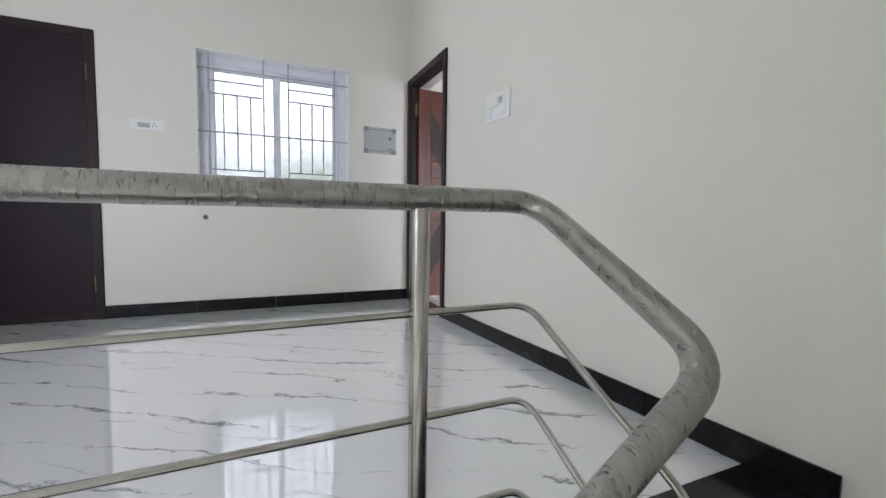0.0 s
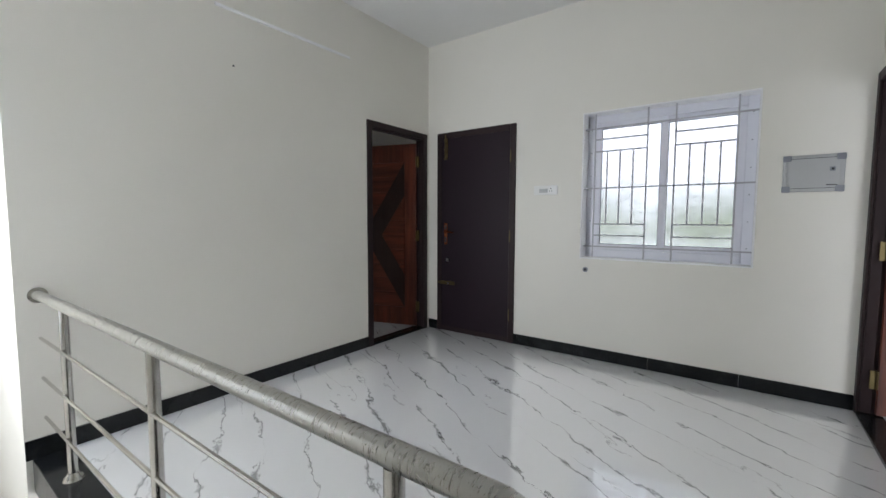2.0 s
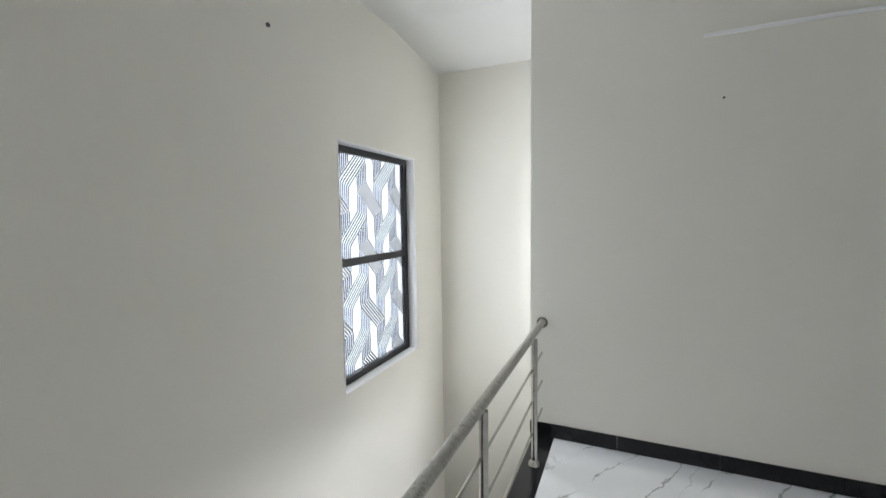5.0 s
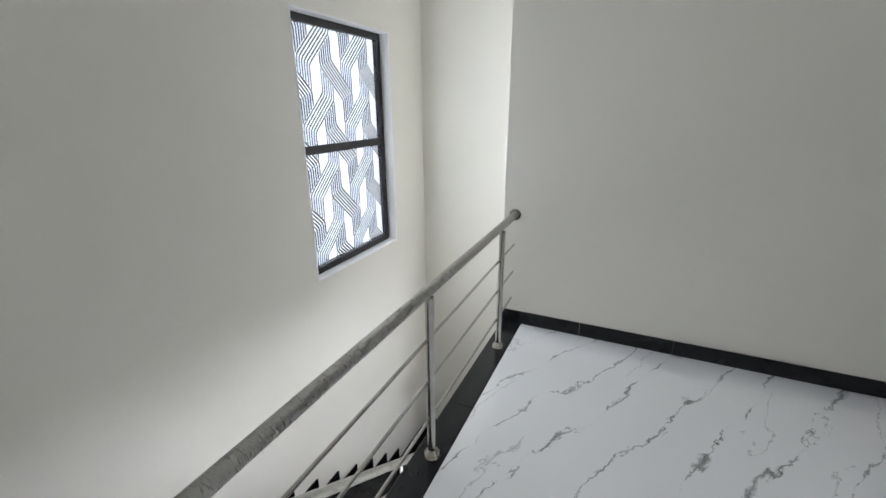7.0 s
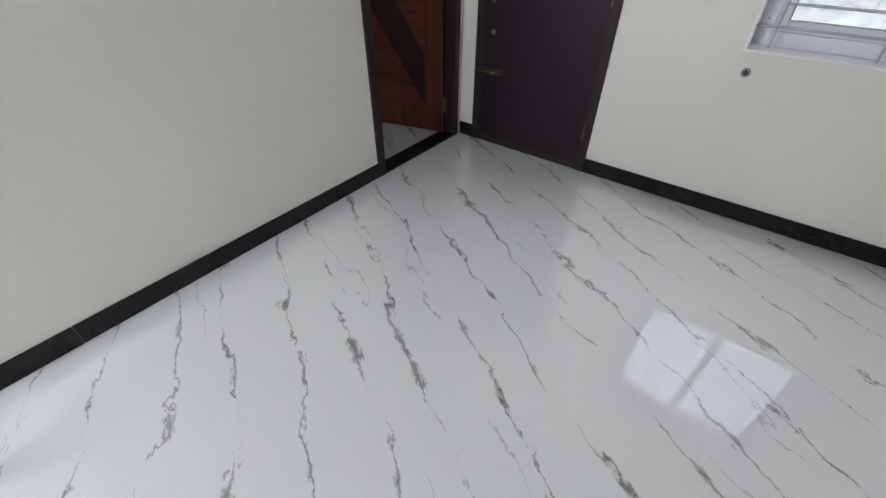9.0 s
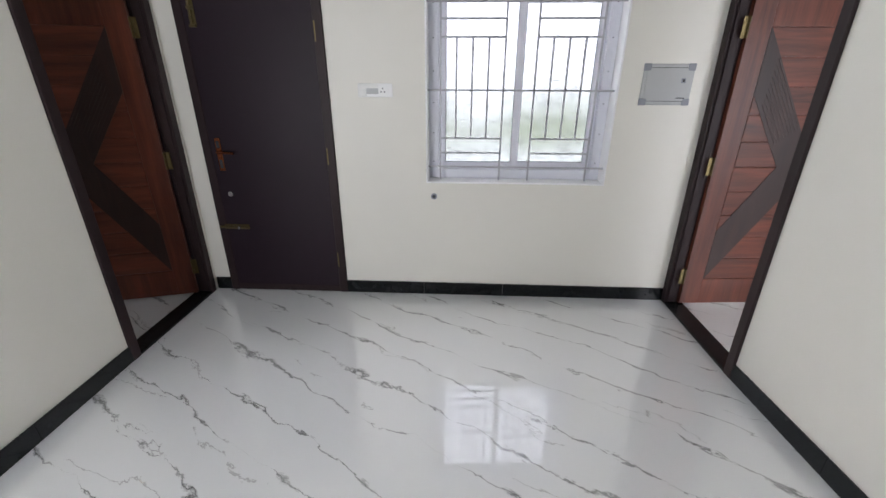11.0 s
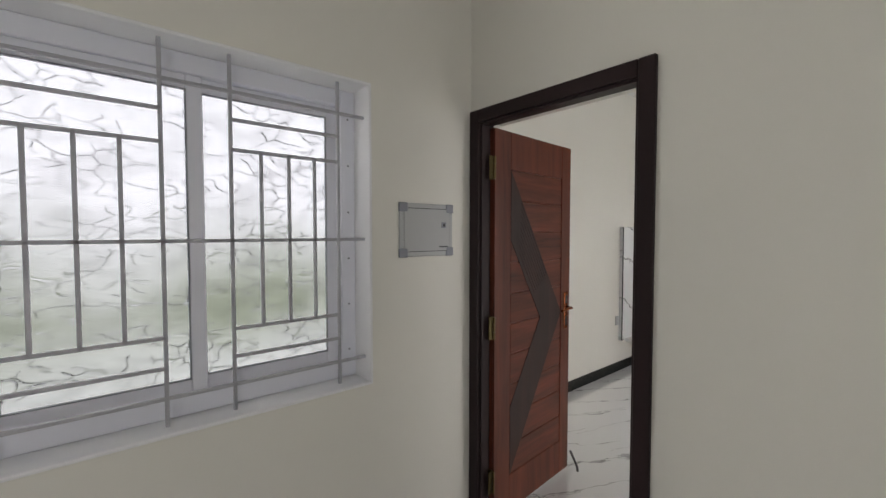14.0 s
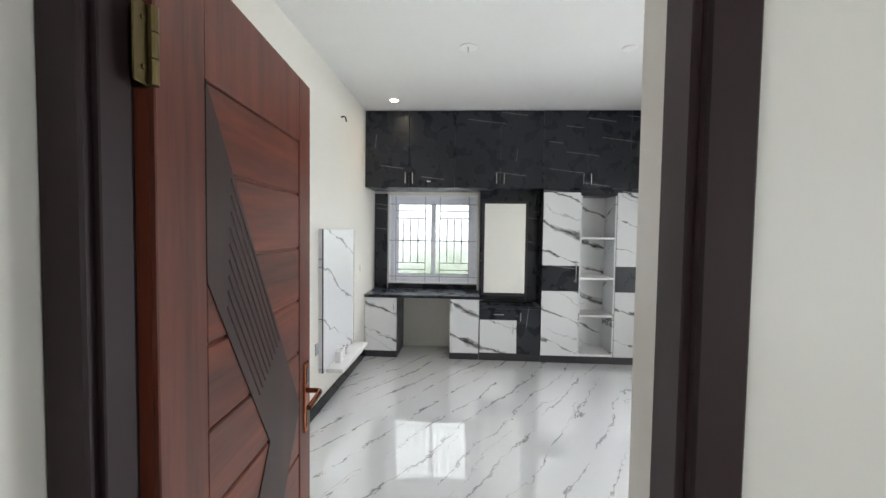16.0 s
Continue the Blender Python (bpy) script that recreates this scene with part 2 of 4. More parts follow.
M_WOODZ = wood("mahogany_upright", "z", (0.045, 0.010, 0.006), (0.21, 0.052, 0.026))
M_WOODX = wood("mahogany_lengthwise", "x", (0.04, 0.010, 0.006), (0.22, 0.055, 0.028))
M_WENGE = wood("dark_wenge", "z", (0.018, 0.0075, 0.0065), (0.045, 0.019, 0.015), 0.45)
M_BRASS = plain("aged_brass", (0.16, 0.125, 0.06), 0.36, 1.0, 0.25, 60)
M_COPPER = plain("copper_handle", (0.36, 0.115, 0.05), 0.25, 1.0, 0.15, 50)
M_CHROME = plain("chrome", (0.75, 0.75, 0.76), 0.15, 1.0, 0.04)
M_UPVC = plain("white_upvc", (0.80, 0.81, 0.88), 0.32, 0, 0.05, 12)
M_GRILLE = plain("grey_painted_grille", (0.44, 0.44, 0.48), 0.45, 0.1, 0.12, 40)
M_ALU = plain("charcoal_aluminium", (0.022, 0.022, 0.026), 0.4, 0.3, 0.15, 60)
M_PLASTIC = plain("white_plastic", (0.86, 0.86, 0.85), 0.3, 0, 0.03, 20)
M_TAPE = plain("white_tape", (0.84, 0.84, 0.82), 0.6, 0, 0.05, 60, 0.3)
M_GREY = plain("grey_powder_coat", (0.45, 0.46, 0.465), 0.4, 0, 0.05, 40)
M_GREYD = plain("darker_grey_plastic", (0.25, 0.265, 0.30), 0.45, 0, 0.06, 40)
M_DARK = plain("dark_plastic", (0.03, 0.03, 0.035), 0.4, 0, 0.1, 40)
M_LAMB = lined_laminate("black_laminate_white_lines")
M_LAMW = marble("white_marble_laminate", (0.74, 0.75, 0.75), (0.022, 0.018, 0.018), 20, 0.34, 0.060, 0.22, 1.5, "yz", 0.0, 0.5, 0.7, 0.010, 0.45)
M_LAMN = marble("white_marble_panel", (0.76, 0.77, 0.78), (0.05, 0.045, 0.045), 158, 0.42, 0.040, 0.16, 1.4, "xz", 0.0, 0.5, 0.8, 0.006, 0.3)
M_EDGE = plain("laminate_edge", (0.03, 0.03, 0.035), 0.4, 0, 0.1, 40)
M_MIRROR = Nodes("mirror").set(Base_Color=rgb(0.9, 0.91, 0.9), Metallic=1.0, Roughness=0.015)
M_GLASSN = figured_glass("figured_glass", (0.056, 0.058, 0.0625), 0.12, 0.8, 3.4)
M_GLASSE = figured_glass("frosted_glass", (0.06, 0.063, 0.062), 0.12, 0.25, 3.0, 0.3)
M_GLASSS = figured_glass("printed_pane", (0.12, 0.123, 0.127), 0.22, 0.1, 2.0, 0.0)
M_INK = plain("black_print", (0.012, 0.012, 0.014), 0.5, 0, 0.1)
M_BLUE = film("pale_blue_print", (0.62, 0.70, 0.84))
M_PALE = film("pale_green_print", (0.80, 0.90, 0.90))


# ---- mesh helpers ----
def link(name, bm, mat, parent=None, label="", smooth=False):
    me = bpy.data.meshes.new(name)
    bm.normal_update()
    bm.to_mesh(me)
    bm.free()
    if mat:
        me.materials.append(mat)
    if smooth:
        me.shade_smooth()
        me.set_sharp_from_angle(angle=radians(38))
    ob = new(name, me)
    if parent:
        ob.parent = parent
    if label:
        ob["label"] = label
    return ob


def part(name, bm, mat, parent, label="", smooth=False):
    return link(name, bm, mat, parent, label, smooth)


def thing(name, m, label, category, group="", kind=""):
    ob = new(name)
    ob.empty_display_size = 0.1
    ob.matrix_world = m
    return tagged(ob, label, category, group, kind)


def box(x0, x1, y0, y1, z0, z1, bevel=0.0, bm=None, seg=1):
    bm = bm or bmesh.new()
    m = Matrix.LocRotScale(((x0 + x1) / 2, (y0 + y1) / 2, (z0 + z1) / 2), None, (x1 - x0, y1 - y0, z1 - z0))
    r = bmesh.ops.create_cube(bm, size=1, matrix=m)
    if bevel:
        es = list({e for v in r["verts"] for e in v.link_edges})
        bmesh.ops.bevel(bm, geom=es, offset=bevel, segments=seg, profile=0.5, affect="EDGES")
    return bm


def boxes(rows, bevel=0.0):
    bm = bmesh.new()
    for r in rows:
        box(*r, bevel=bevel, bm=bm)
    return bm


def disc(c, axis, r, depth, bm=None, n=24, r2=None):
    bm = bm or bmesh.new()
    turn = Vector(axis).to_track_quat("Z", "Y").to_matrix().to_4x4()
    bmesh.ops.create_cone(bm, cap_ends=True, segments=n, radius1=r, radius2=r if r2 is None else r2, depth=depth, matrix=Matrix.Translation(c) @ turn)
    return bm


def tube(points, r, bm=None, n=14, fillet=0.0):
    """A round bar along points, its corners rounded."""
    pts = [Vector(p) for p in points]
    if fillet:
        out = [pts[0]]
        for a, b, c in zip(pts, pts[1:], pts[2:]):
            d = min(fillet, (a - b).length * 0.45, (c - b).length * 0.45)
            p, q = b + (a - b).normalized() * d, b + (c - b).normalized() * d
            out += [p * (1 - t) ** 2 + b * 2 * t * (1 - t) + q * t * t for t in (i / 8 for i in range(9))]
        pts = out + [pts[-1]]
    bm = bm or bmesh.new()
    rings, side = [], None
    for i, p in enumerate(pts):
        t = (pts[min(i + 1, len(pts) - 1)] - pts[max(i - 1, 0)]).normalized()
        if side is None:
            side = t.cross(Vector((0.3, 0.2, 1))).normalized()
        side = (side - t * side.dot(t)).normalized()
        up = t.cross(side)
        rings.append([bm.verts.new(p + (side * math.cos(k) + up * math.sin(k)) * r) for k in (2 * math.pi * j / n for j in range(n))])
    for a, b in zip(rings, rings[1:]):
        for j in range(n):
            bm.faces.new((a[j], a[(j + 1) % n], b[(j + 1) % n], b[j]))
    bm.faces.new(list(reversed(rings[0])))
    bm.faces.new(rings[-1])
    return bm


def prism(poly, y0, y1, bm=None):
    """An x-z outline given thickness along y."""
    bm = bm or bmesh.new()
    a = [bm.verts.new((x, y0, z)) for x, z in poly]
    b = [bm.verts.new((x, y1, z)) for x, z in poly]
    n = len(poly)
    bm.faces.new(a)
    bm.faces.new(list(reversed(b)))
    for i in range(n):
        bm.faces.new((a[i], b[i], b[(i + 1) % n], a[(i + 1) % n]))
    bmesh.ops.recalc_face_normals(bm, faces=bm.faces)
    return bm


def setting(name, bm, mat, label, category):
    return tagged(link(name, bm, mat), label, category, "", "structure")


SKEW = 0.045


def skewed(bm):
    """The east wall is not quite square: it leans away towards the stairs."""
    for v in bm.verts:
        v.co.x += SKEW * max(0.0, 2.88 - v.co.y)
    return bm


# ---- plan ----
XW, XE, YN, YS = -2.28, 1.25, 3.79, -0.632      # hall's west, east and north walls; the stairwell's south wall
ZC = 3.105                                       # hall ceiling
YEND = 0.480                                     # where the west wall ends at the stairwell
XWELL = -3.20                                    # west wall of the stairwell
ZLAND, ZLOW = -0.364, -2.164                     # the two landings
RISE, GO = 0.15, 0.234
T = 0.23
EY0, EY1 = 2.880, 3.786                          # east door frame, outside
WY0, WY1 = 2.852, 3.752                          # west door frame, outside
NX0, NX1 = -2.147, -1.205                        # north door frame, outside
DN, DW = 2.158, 2.16
DZ = 2.14                                        # door frame height
WX0, WX1, WZ0, WZ1 = -0.569, 0.672, 0.890, 2.155  # hall window opening
SX0, SX1, SZ0, SZ1 = -2.64, -1.560, 0.395, 2.122  # stair window opening
BX1, BY0, BY1, ZB = 6.42, 0.45, 4.50, 3.07       # bedroom
BWY0, BWY1, BWZ0, BWZ1 = 3.085, 4.31, 0.875, 2.085  # bedroom window opening

# ---- walls, floors, ceilings ----
setting("wall_north", boxes([
    (XW - T, NX0, YN, YN + T, -0.15, ZC), (NX0, NX1, YN, YN + T, DN, ZC), (NX1, WX0, YN, YN + T, -0.15, ZC),
    (WX0, WX1, YN, YN + T, -0.15, WZ0), (WX0, WX1, YN, YN + T, WZ1, ZC), (WX1, XE + T, YN, YN + T, -0.15, ZC)]),
    M_WALL, "cream painted plaster wall with a door and a window", "wall")
setting("wall_west", boxes([
    (XW - T, XW, YEND, WY0, -2.4, ZC), (XW - T, XW, WY0, WY1, DW, ZC), (XW - T, XW, WY1, YN, -0.15, ZC)]),
    M_WALL, "cream painted plaster wall with a doorway", "wall")
setting("wall_east", skewed(boxes([
    (XE, XE + T, YS, EY0 + 0.012, -2.4, ZC), (XE, XE + T, EY0 + 0.012, YN, DZ, ZC), (XE + 0.105, XE + T, EY0 + 0.012, EY0 + 0.040, -0.15, DZ - 0.03), (XE + 0.105, XE + T, EY0 + 0.012, YN, DZ - 0.03, DZ)])),
    M_WALL, "cream painted plaster wall with a doorway", "wall")
setting("wall_stair_south", boxes([
    (XWELL - T, SX0, YS - T, YS, -2.4, ZC), (SX0, SX1, YS - T, YS, -2.4, SZ0), (SX0, SX1, YS - T, YS, SZ1, ZC), (SX1, XE + T, YS - T, YS, -2.4, ZC)]),
    M_WALL, "cream painted stairwell wall with a tall window", "wall")
setting("wall_stair_west", box(XWELL - T, XWELL, YS, YEND + T, -2.4, ZC), M_WALL, "cream painted stairwell end wall", "wall")
setting("wall_stair_return", box(XWELL, XW - T, YEND, YEND + T, -2.4, ZC), M_WALL, "cream painted return wall of the stairwell", "wall")
# assumed ground-floor hall below, never in view, added to light the stair's open side
setting("wall_lower_north", boxes([(XW, -1.6, YN, YN + T, -2.4, -0.15), (0.6, XE + T, YN, YN + T, -2.4, -0.15), (-1.6, 0.6, YN, YN + T, -2.4, -2.1), (-1.6, 0.6, YN, YN + T, -0.4, -0.15)]), M_WALL, "cream painted wall of the added, unseen lower hall", "wall")
setting("wall_lower_west", box(XW - T, XW, WY0, YN + T, -2.4, -0.17), M_WALL, "cream painted wall of the added, unseen lower hall", "wall")
setting("wall_lower_east", box(XE, XE + T, EY0 + 0.02, YN, -2.4, -0.17), M_WALL, "cream painted wall of the added, unseen lower hall", "wall")
setting("floor_lower", box(XWELL, XE + 0.2, YS, YN, -2.5, -2.4), M_FLOOR, "marble tile floor of the added, unseen lower hall", "floor")
setting("ceiling", box(XWELL - T, XE + T, YS - T, YN + T, ZC, ZC + 0.15), M_CEIL, "white painted ceiling", "ceiling")
setting("ceiling_stairwell", prism([(XWELL, 3.01), (XW, ZC + 0.001), (XWELL, ZC + 0.001)], YS, YEND), M_CEIL, "white painted ceiling of the stairwell, dipping at its end", "ceiling")
setting("floor", box(XW, XE + 0.1, 0.653, YN, -0.16, 0.0), M_FLOOR, "polished white marble tile floor with grey veins", "floor")

setting("floor_north_sill", box(NX0 + 0.001, NX1 - 0.001, YN, YN + T, -0.16, 0.001), M_FLOOR, "marble tile under the closed door", "floor")

edge = thing("floor_border", pose(0, 0, 0), "polished black granite border along the stair edge", "floor border", "", "structure")
for a, b in ((XW, -1.25), (-1.248, -0.20), (-0.198, 0.43)):
    part("granite_slab", box(a, b, 0.505, 0.653, -0.17, 0.002, 0.003), M_GRANITE, edge)
part("granite_slab", box(0.432, XE + 0.12, 0.40, 0.653, -0.17, 0.002, 0.003), M_GRANITE, edge)

# ---- stairs ----
stairs = thing("staircase", pose(0, 0, 0), "black granite stairs climbing to the hall", "stairs", "", "structure")
X0 = 0.095
part("top_tread", box(0.43, XE + 0.13, 0.15, 0.412, -0.44, -0.182, 0.004), M_GRANITE, stairs)
part("landing", box(X0 - 0.01, XE + 0.16, YS, 0.502, -0.52, ZLAND, 0.004), M_GRANITE, stairs)
for k in range(1, 12):
    z = ZLAND - RISE * k
    part("step", box(X0 - GO * k - 0.01, X0 - GO * (k - 1) + 0.03, YS, 0.47, z - 0.16, z, 0.004), M_GRANITE, stairs)
XL = X0 - GO * 11
part("landing", box(XWELL, XL, YS, 0.50, ZLOW - 0.15, ZLOW, 0.004), M_GRANITE, stairs)

stair_skirt = thing("stair_skirting", pose(0, 0, 0), "black granite skirting stepping up the stairwell wall", "skirting", "", "structure")
for k in range(1, 12):
    z = ZLAND - RISE * k
    part("skirting_piece", box(X0 - GO * k, X0 - GO * (k - 1) - 0.002, YS, YS + 0.014, z, z + 0.12, 0.002), M_GRANITE, stair_skirt)
part("skirting_piece", box(X0, XE, YS, YS + 0.014, ZLAND, ZLAND + 0.12, 0.002), M_GRANITE, stair_skirt)
part("skirting_piece", box(XWELL, XL, YS, YS + 0.014, ZLOW, ZLOW + 0.12, 0.002), M_GRANITE, stair_skirt)
part("skirting_piece", box(XWELL, XWELL + 0.014, YS + 0.016, YEND, ZLOW, ZLOW + 0.12, 0.002), M_GRANITE, stair_skirt)

# ---- skirting of the hall ----
skirt = thing("baseboard", pose(0, 0, 0), "black granite baseboard in lengths round the hall", "baseboard", "", "structure")


def skirting(a, b, at, axis, z=0.002, h=0.10, out=1, parent=skirt, length=0.61):
    """Lengths of skirting from a to b along an axis, standing proud of a wall at 'at'."""
    n = max(1, round((b - a) / length))
    for i in range(n):
        p, q = a + (b - a) * i / n, a + (b - a) * (i + 1) / n - 0.0015
        d0, d1 = sorted((at, at + out * 0.014))
        bm = box(p, q, d0, d1, z, z + h, 0.002) if axis == "x" else box(d0, d1, p, q, z, z + h, 0.002)
        if axis == "y" and at == XE:
            skewed(bm)
        part("skirting_piece", bm, M_GRANITE, parent)


skirting(XW + 0.015, NX0, YN, "x", out=-1)
skirting(NX1, XE - 0.015, YN, "x", out=-1)
skirting(YEND, WY0, XW, "y")
skirting(0.40, EY0, XE, "y", out=-1)
skirting(0.15, 0.398, XE, "y", z=-0.182, out=-1)
skirting(YS + 0.015, 0.149, XE, "y", z=ZLAND, out=-1)


# ---- doors ----
def door_frame(name, label, width, depth, threshold=True, height=2.14):
    """Frame in its own plane: x along the wall from 0 to width, y into the wall, standing 15 mm proud."""
    f = thing(name, pose(0, 0, 0), label, "door frame", "", "structure")
    j = 0.062
    DZ = height
    for a in (0, width - j):
        part("jamb", box(a, a + j, -0.016, depth, 0, DZ, 0.004), M_FRAME, f)
    part("head", box(j, width - j, -0.016, depth, DZ - j, DZ, 0.004), M_FRAME, f)
    # stop moulding on the inner faces
    for a in (j, width - j - 0.012):
        part("stop", box(a, a + 0.012, 0.0, depth - 0.045, 0.03 if threshold else 0, DZ - j - 0.012, 0.002), M_FRAME, f)
    part("stop", box(j, width - j, 0.0, depth - 0.045, DZ - j - 0.012, DZ - j, 0.002), M_FRAME, f)
    if threshold:
        part("threshold", box(j, width - j, -0.016, depth + 0.012, 0.002, 0.022, 0.003), M_GRANITE, f)
    return f


def lever(parent, x, z, s, y=0.0, mat=None):
    """Lever handle on a long plate, on the face at y, pointing s along x."""
    mat = mat or M_COPPER
    h = part("handle_plate", box(x - 0.020, x + 0.020, y - 0.007, y, z - 0.115, z + 0.115, 0.004, seg=2), mat, parent, "copper handle plate with dark insets")
    for a, b in ((-0.095, -0.035), (0.045, 0.095)):
        part("inset", box(x - 0.011, x + 0.011, y - 0.0085, y - 0.0065, z + a, z + b, 0.0005), M_DARK, h)
    part("lever", tube([(x, y - 0.005, z + 0.02), (x, y - 0.05, z + 0.02), (x + s * 0.045, y - 0.055, z + 0.024), (x + s * 0.125, y - 0.05, z + 0.016)], 0.0085, n=10, fillet=0.02), mat, h, "", True)
    return h


def hinge(parent, x, y, z, s):
    """Butt hinge: one leaf on the door's edge, one on the jamb, a knuckle of three barrels between."""
    bm = box(*sorted((x, x + s * 0.004)), y, y + 0.032, z - 0.058, z + 0.058, 0.001)
    box(*sorted((x - s * 0.034, x - s * 0.004)), y - 0.001, y + 0.003, z - 0.058, z + 0.058, 0.001, bm)
    for k in (-1, 0, 1):
        disc((x - s * 0.002, y - 0.006, z + k * 0.0385), (0, 0, 1), 0.0075, 0.037, bm, 10)
    h = part("hinge", bm, M_BRASS, parent, "worn brass hinge")
    for k in (-0.035, 0.035):
        part("screw", disc((x - s * 0.018, y - 0.002, z + k), (0, 1, 0), 0.004, 0.003, n=8), M_BRASS, h)


def panel_leaf(name, label, s, m):
    """Mahogany leaf; hinge edge at x=0, it runs s along x; show face at y=0 towards -y."""
    W, H, TH = 0.757, 2.03, 0.036
    d = thing(name, m, label, "door", "panelled doors", "structure")

    def bx(a, b, *r, **k):
        return box(*sorted((s * a, s * b)), *r, **k)
    part("core", bx(0.002, W - 0.002, 0.010, TH, 0, H), M_WOODZ, d)
    p0, p1, z0, z1 = 0.135, 0.655, 0.20, 1.835
    part("stile", bx(0, p0, 0, 0.012, 0, H, bevel=0.002), M_WOODZ, d)
    part("stile", bx(p1, W, 0, 0.012, 0, H, bevel=0.002), M_WOODZ, d)
    part("rail", bx(p0, p1, 0.0005, 0.012, 0, z0, bevel=0.002), M_WOODZ, d)
    part("rail", bx(p0, p1, 0.0005, 0.012, z1, H, bevel=0.002), M_WOODZ, d)
    n = 10
    st = (z1 - z0) / n
    for i in range(n):
        part("plank", bx(p0 + 0.003, p1 - 0.003, 0.002, 0.012, z0 + st * i + 0.003, z0 + st * (i + 1) - 0.003, bevel=0.0035), M_WOODX, d)
    zm = (z0 + z1) / 2
    c = [(p0, z1), (p1 - 0.004, zm), (p0, z0), (p0, z0 + 0.37), (p0 + 0.285, zm), (p0, z1 - 0.37)]
    chev = part("chevron", prism([(s * x, z) for x, z in c], -0.001, 0.008), M_WENGE, d, "dark inlaid chevron")
    for i in range(9):
        f = (i + 0.6) / 10
        a = Vector((p0, 0, z1 - 0.37 * f - 0.0))
        b = Vector((p1 - 0.004 - (p1 - 0.289 - p0) * f, 0, zm))
        a = a.lerp(b, 0.18 + 0.05 * f)
        b = a.lerp(b, 0.62)
        part("rib", tube([(s * a.x, -0.001, a.z), (s * b.x, -0.001, b.z)], 0.0026, n=6), M_WENGE, chev)
    lever(d, s * (W - 0.05), 1.02, -s)
    for z in (0.22, 1.02, 1.83):
        hinge(d, s * -0.006, 0.002, z, s)
    return d


fe = door_frame("door_frame_1", "dark brown wooden door frame with black threshold", EY1 - EY0, 0.10)
fe.matrix_world = Matrix.Translation((XE, EY1, 0)) @ pose(0, 0, 0, 0, 0, -90)
fw = door_frame("door_frame_2", "dark brown wooden door frame with black threshold", WY1 - WY0, 0.10, True, DW)
fw.matrix_world = Matrix.Translation((XW, WY0, 0)) @ pose(0, 0, 0, 0, 0, 90)
fn = door_frame("door_frame_3", "dark brown wooden door frame", NX1 - NX0, 0.10, False, DN)
fn.matrix_world = pose(NX0, YN, 0)

panel_leaf("door_1", "open reddish mahogany door with dark chevron inlay", 1, pose(1.323, 3.691, 0.03, 0, 0, 4.2))
panel_leaf("door_2", "half-open reddish mahogany door with dark chevron inlay", -1, pose(-2.352, 3.650, 0.03, 0, 0, 17))
stop = tagged(link("door_stop", tube([(2.06, 3.715, 0.15), (2.075, 3.675, 0.06), (2.075, 3.67, 0.03)], 0.008, n=8, fillet=0.02), M_DARK, smooth=True), "small dark kick-down stop at the mahogany door's foot", "door stop")

# flush north door
nd = thing("door_3", pose(0, 0, 0), "closed dark aubergine flush door with brass bolts", "door", "", "structure")
part("leaf", box(NX0 + 0.045, NX1 - 0.052, YN - 0.010, YN + 0.028, 0.012, DN - 0.055, 0.003), M_NDOOR, nd)
part("foot_rail", box(NX0 + 0.03, NX1 - 0.03, YN - 0.013, YN + 0.02, 0.003, 0.055, 0.003), M_FRAME, nd)
YF = YN - 0.010
lever(nd, NX0 + 0.118, 1.075, 1, YF)
part("keyhole", disc((NX0 + 0.14, YF - 0.004, 0.79), (0, 1, 0), 0.018, 0.008, n=20), M_CHROME, nd, "round chrome keyhole cover")
b1 = part("tower_bolt", box(NX0 + 0.098, NX0 + 0.138, YF - 0.006, YF, 1.875, 2.10, 0.002), M_BRASS, nd, "long brass tower bolt")
part("rod", tube([(NX0 + 0.118, YF - 0.014, 1.885), (NX0 + 0.118, YF - 0.014, 2.135)], 0.007, n=10), M_BRASS, b1)
part("knob", tube([(NX0 + 0.118, YF - 0.012, 1.93), (NX0 + 0.118, YF - 0.034, 1.925)], 0.005, n=8), M_BRASS, b1)
for z in (1.88, 1.98, 2.08):
    part("strap", box(NX0 + 0.098, NX0 + 0.138, YF - 0.022, YF - 0.004, z - 0.009, z + 0.009, 0.003), M_BRASS, b1)
b2 = part("latch", box(NX0 + 0.045, NX0 + 0.235, YF - 0.007, YF, 0.518, 0.556, 0.002), M_BRASS, nd, "brass sliding latch")
part("rod", tube([(NX0 + 0.015, YF - 0.015, 0.537), (NX0 + 0.225, YF - 0.015, 0.537)], 0.009, n=10), M_BRASS, b2)
part("knob", disc((NX0 + 0.17, YF - 0.028, 0.537), (0, 1, 0), 0.009, 0.018, n=12), M_CHROME, b2)
for z in (0.28, 1.07, 1.85):
    part("hinge", box(NX1 - 0.057, NX1 - 0.047, YF - 0.007, YF + 0.002, z - 0.06, z + 0.06, 0.002), M_BRASS, nd, "slim brass hinge")


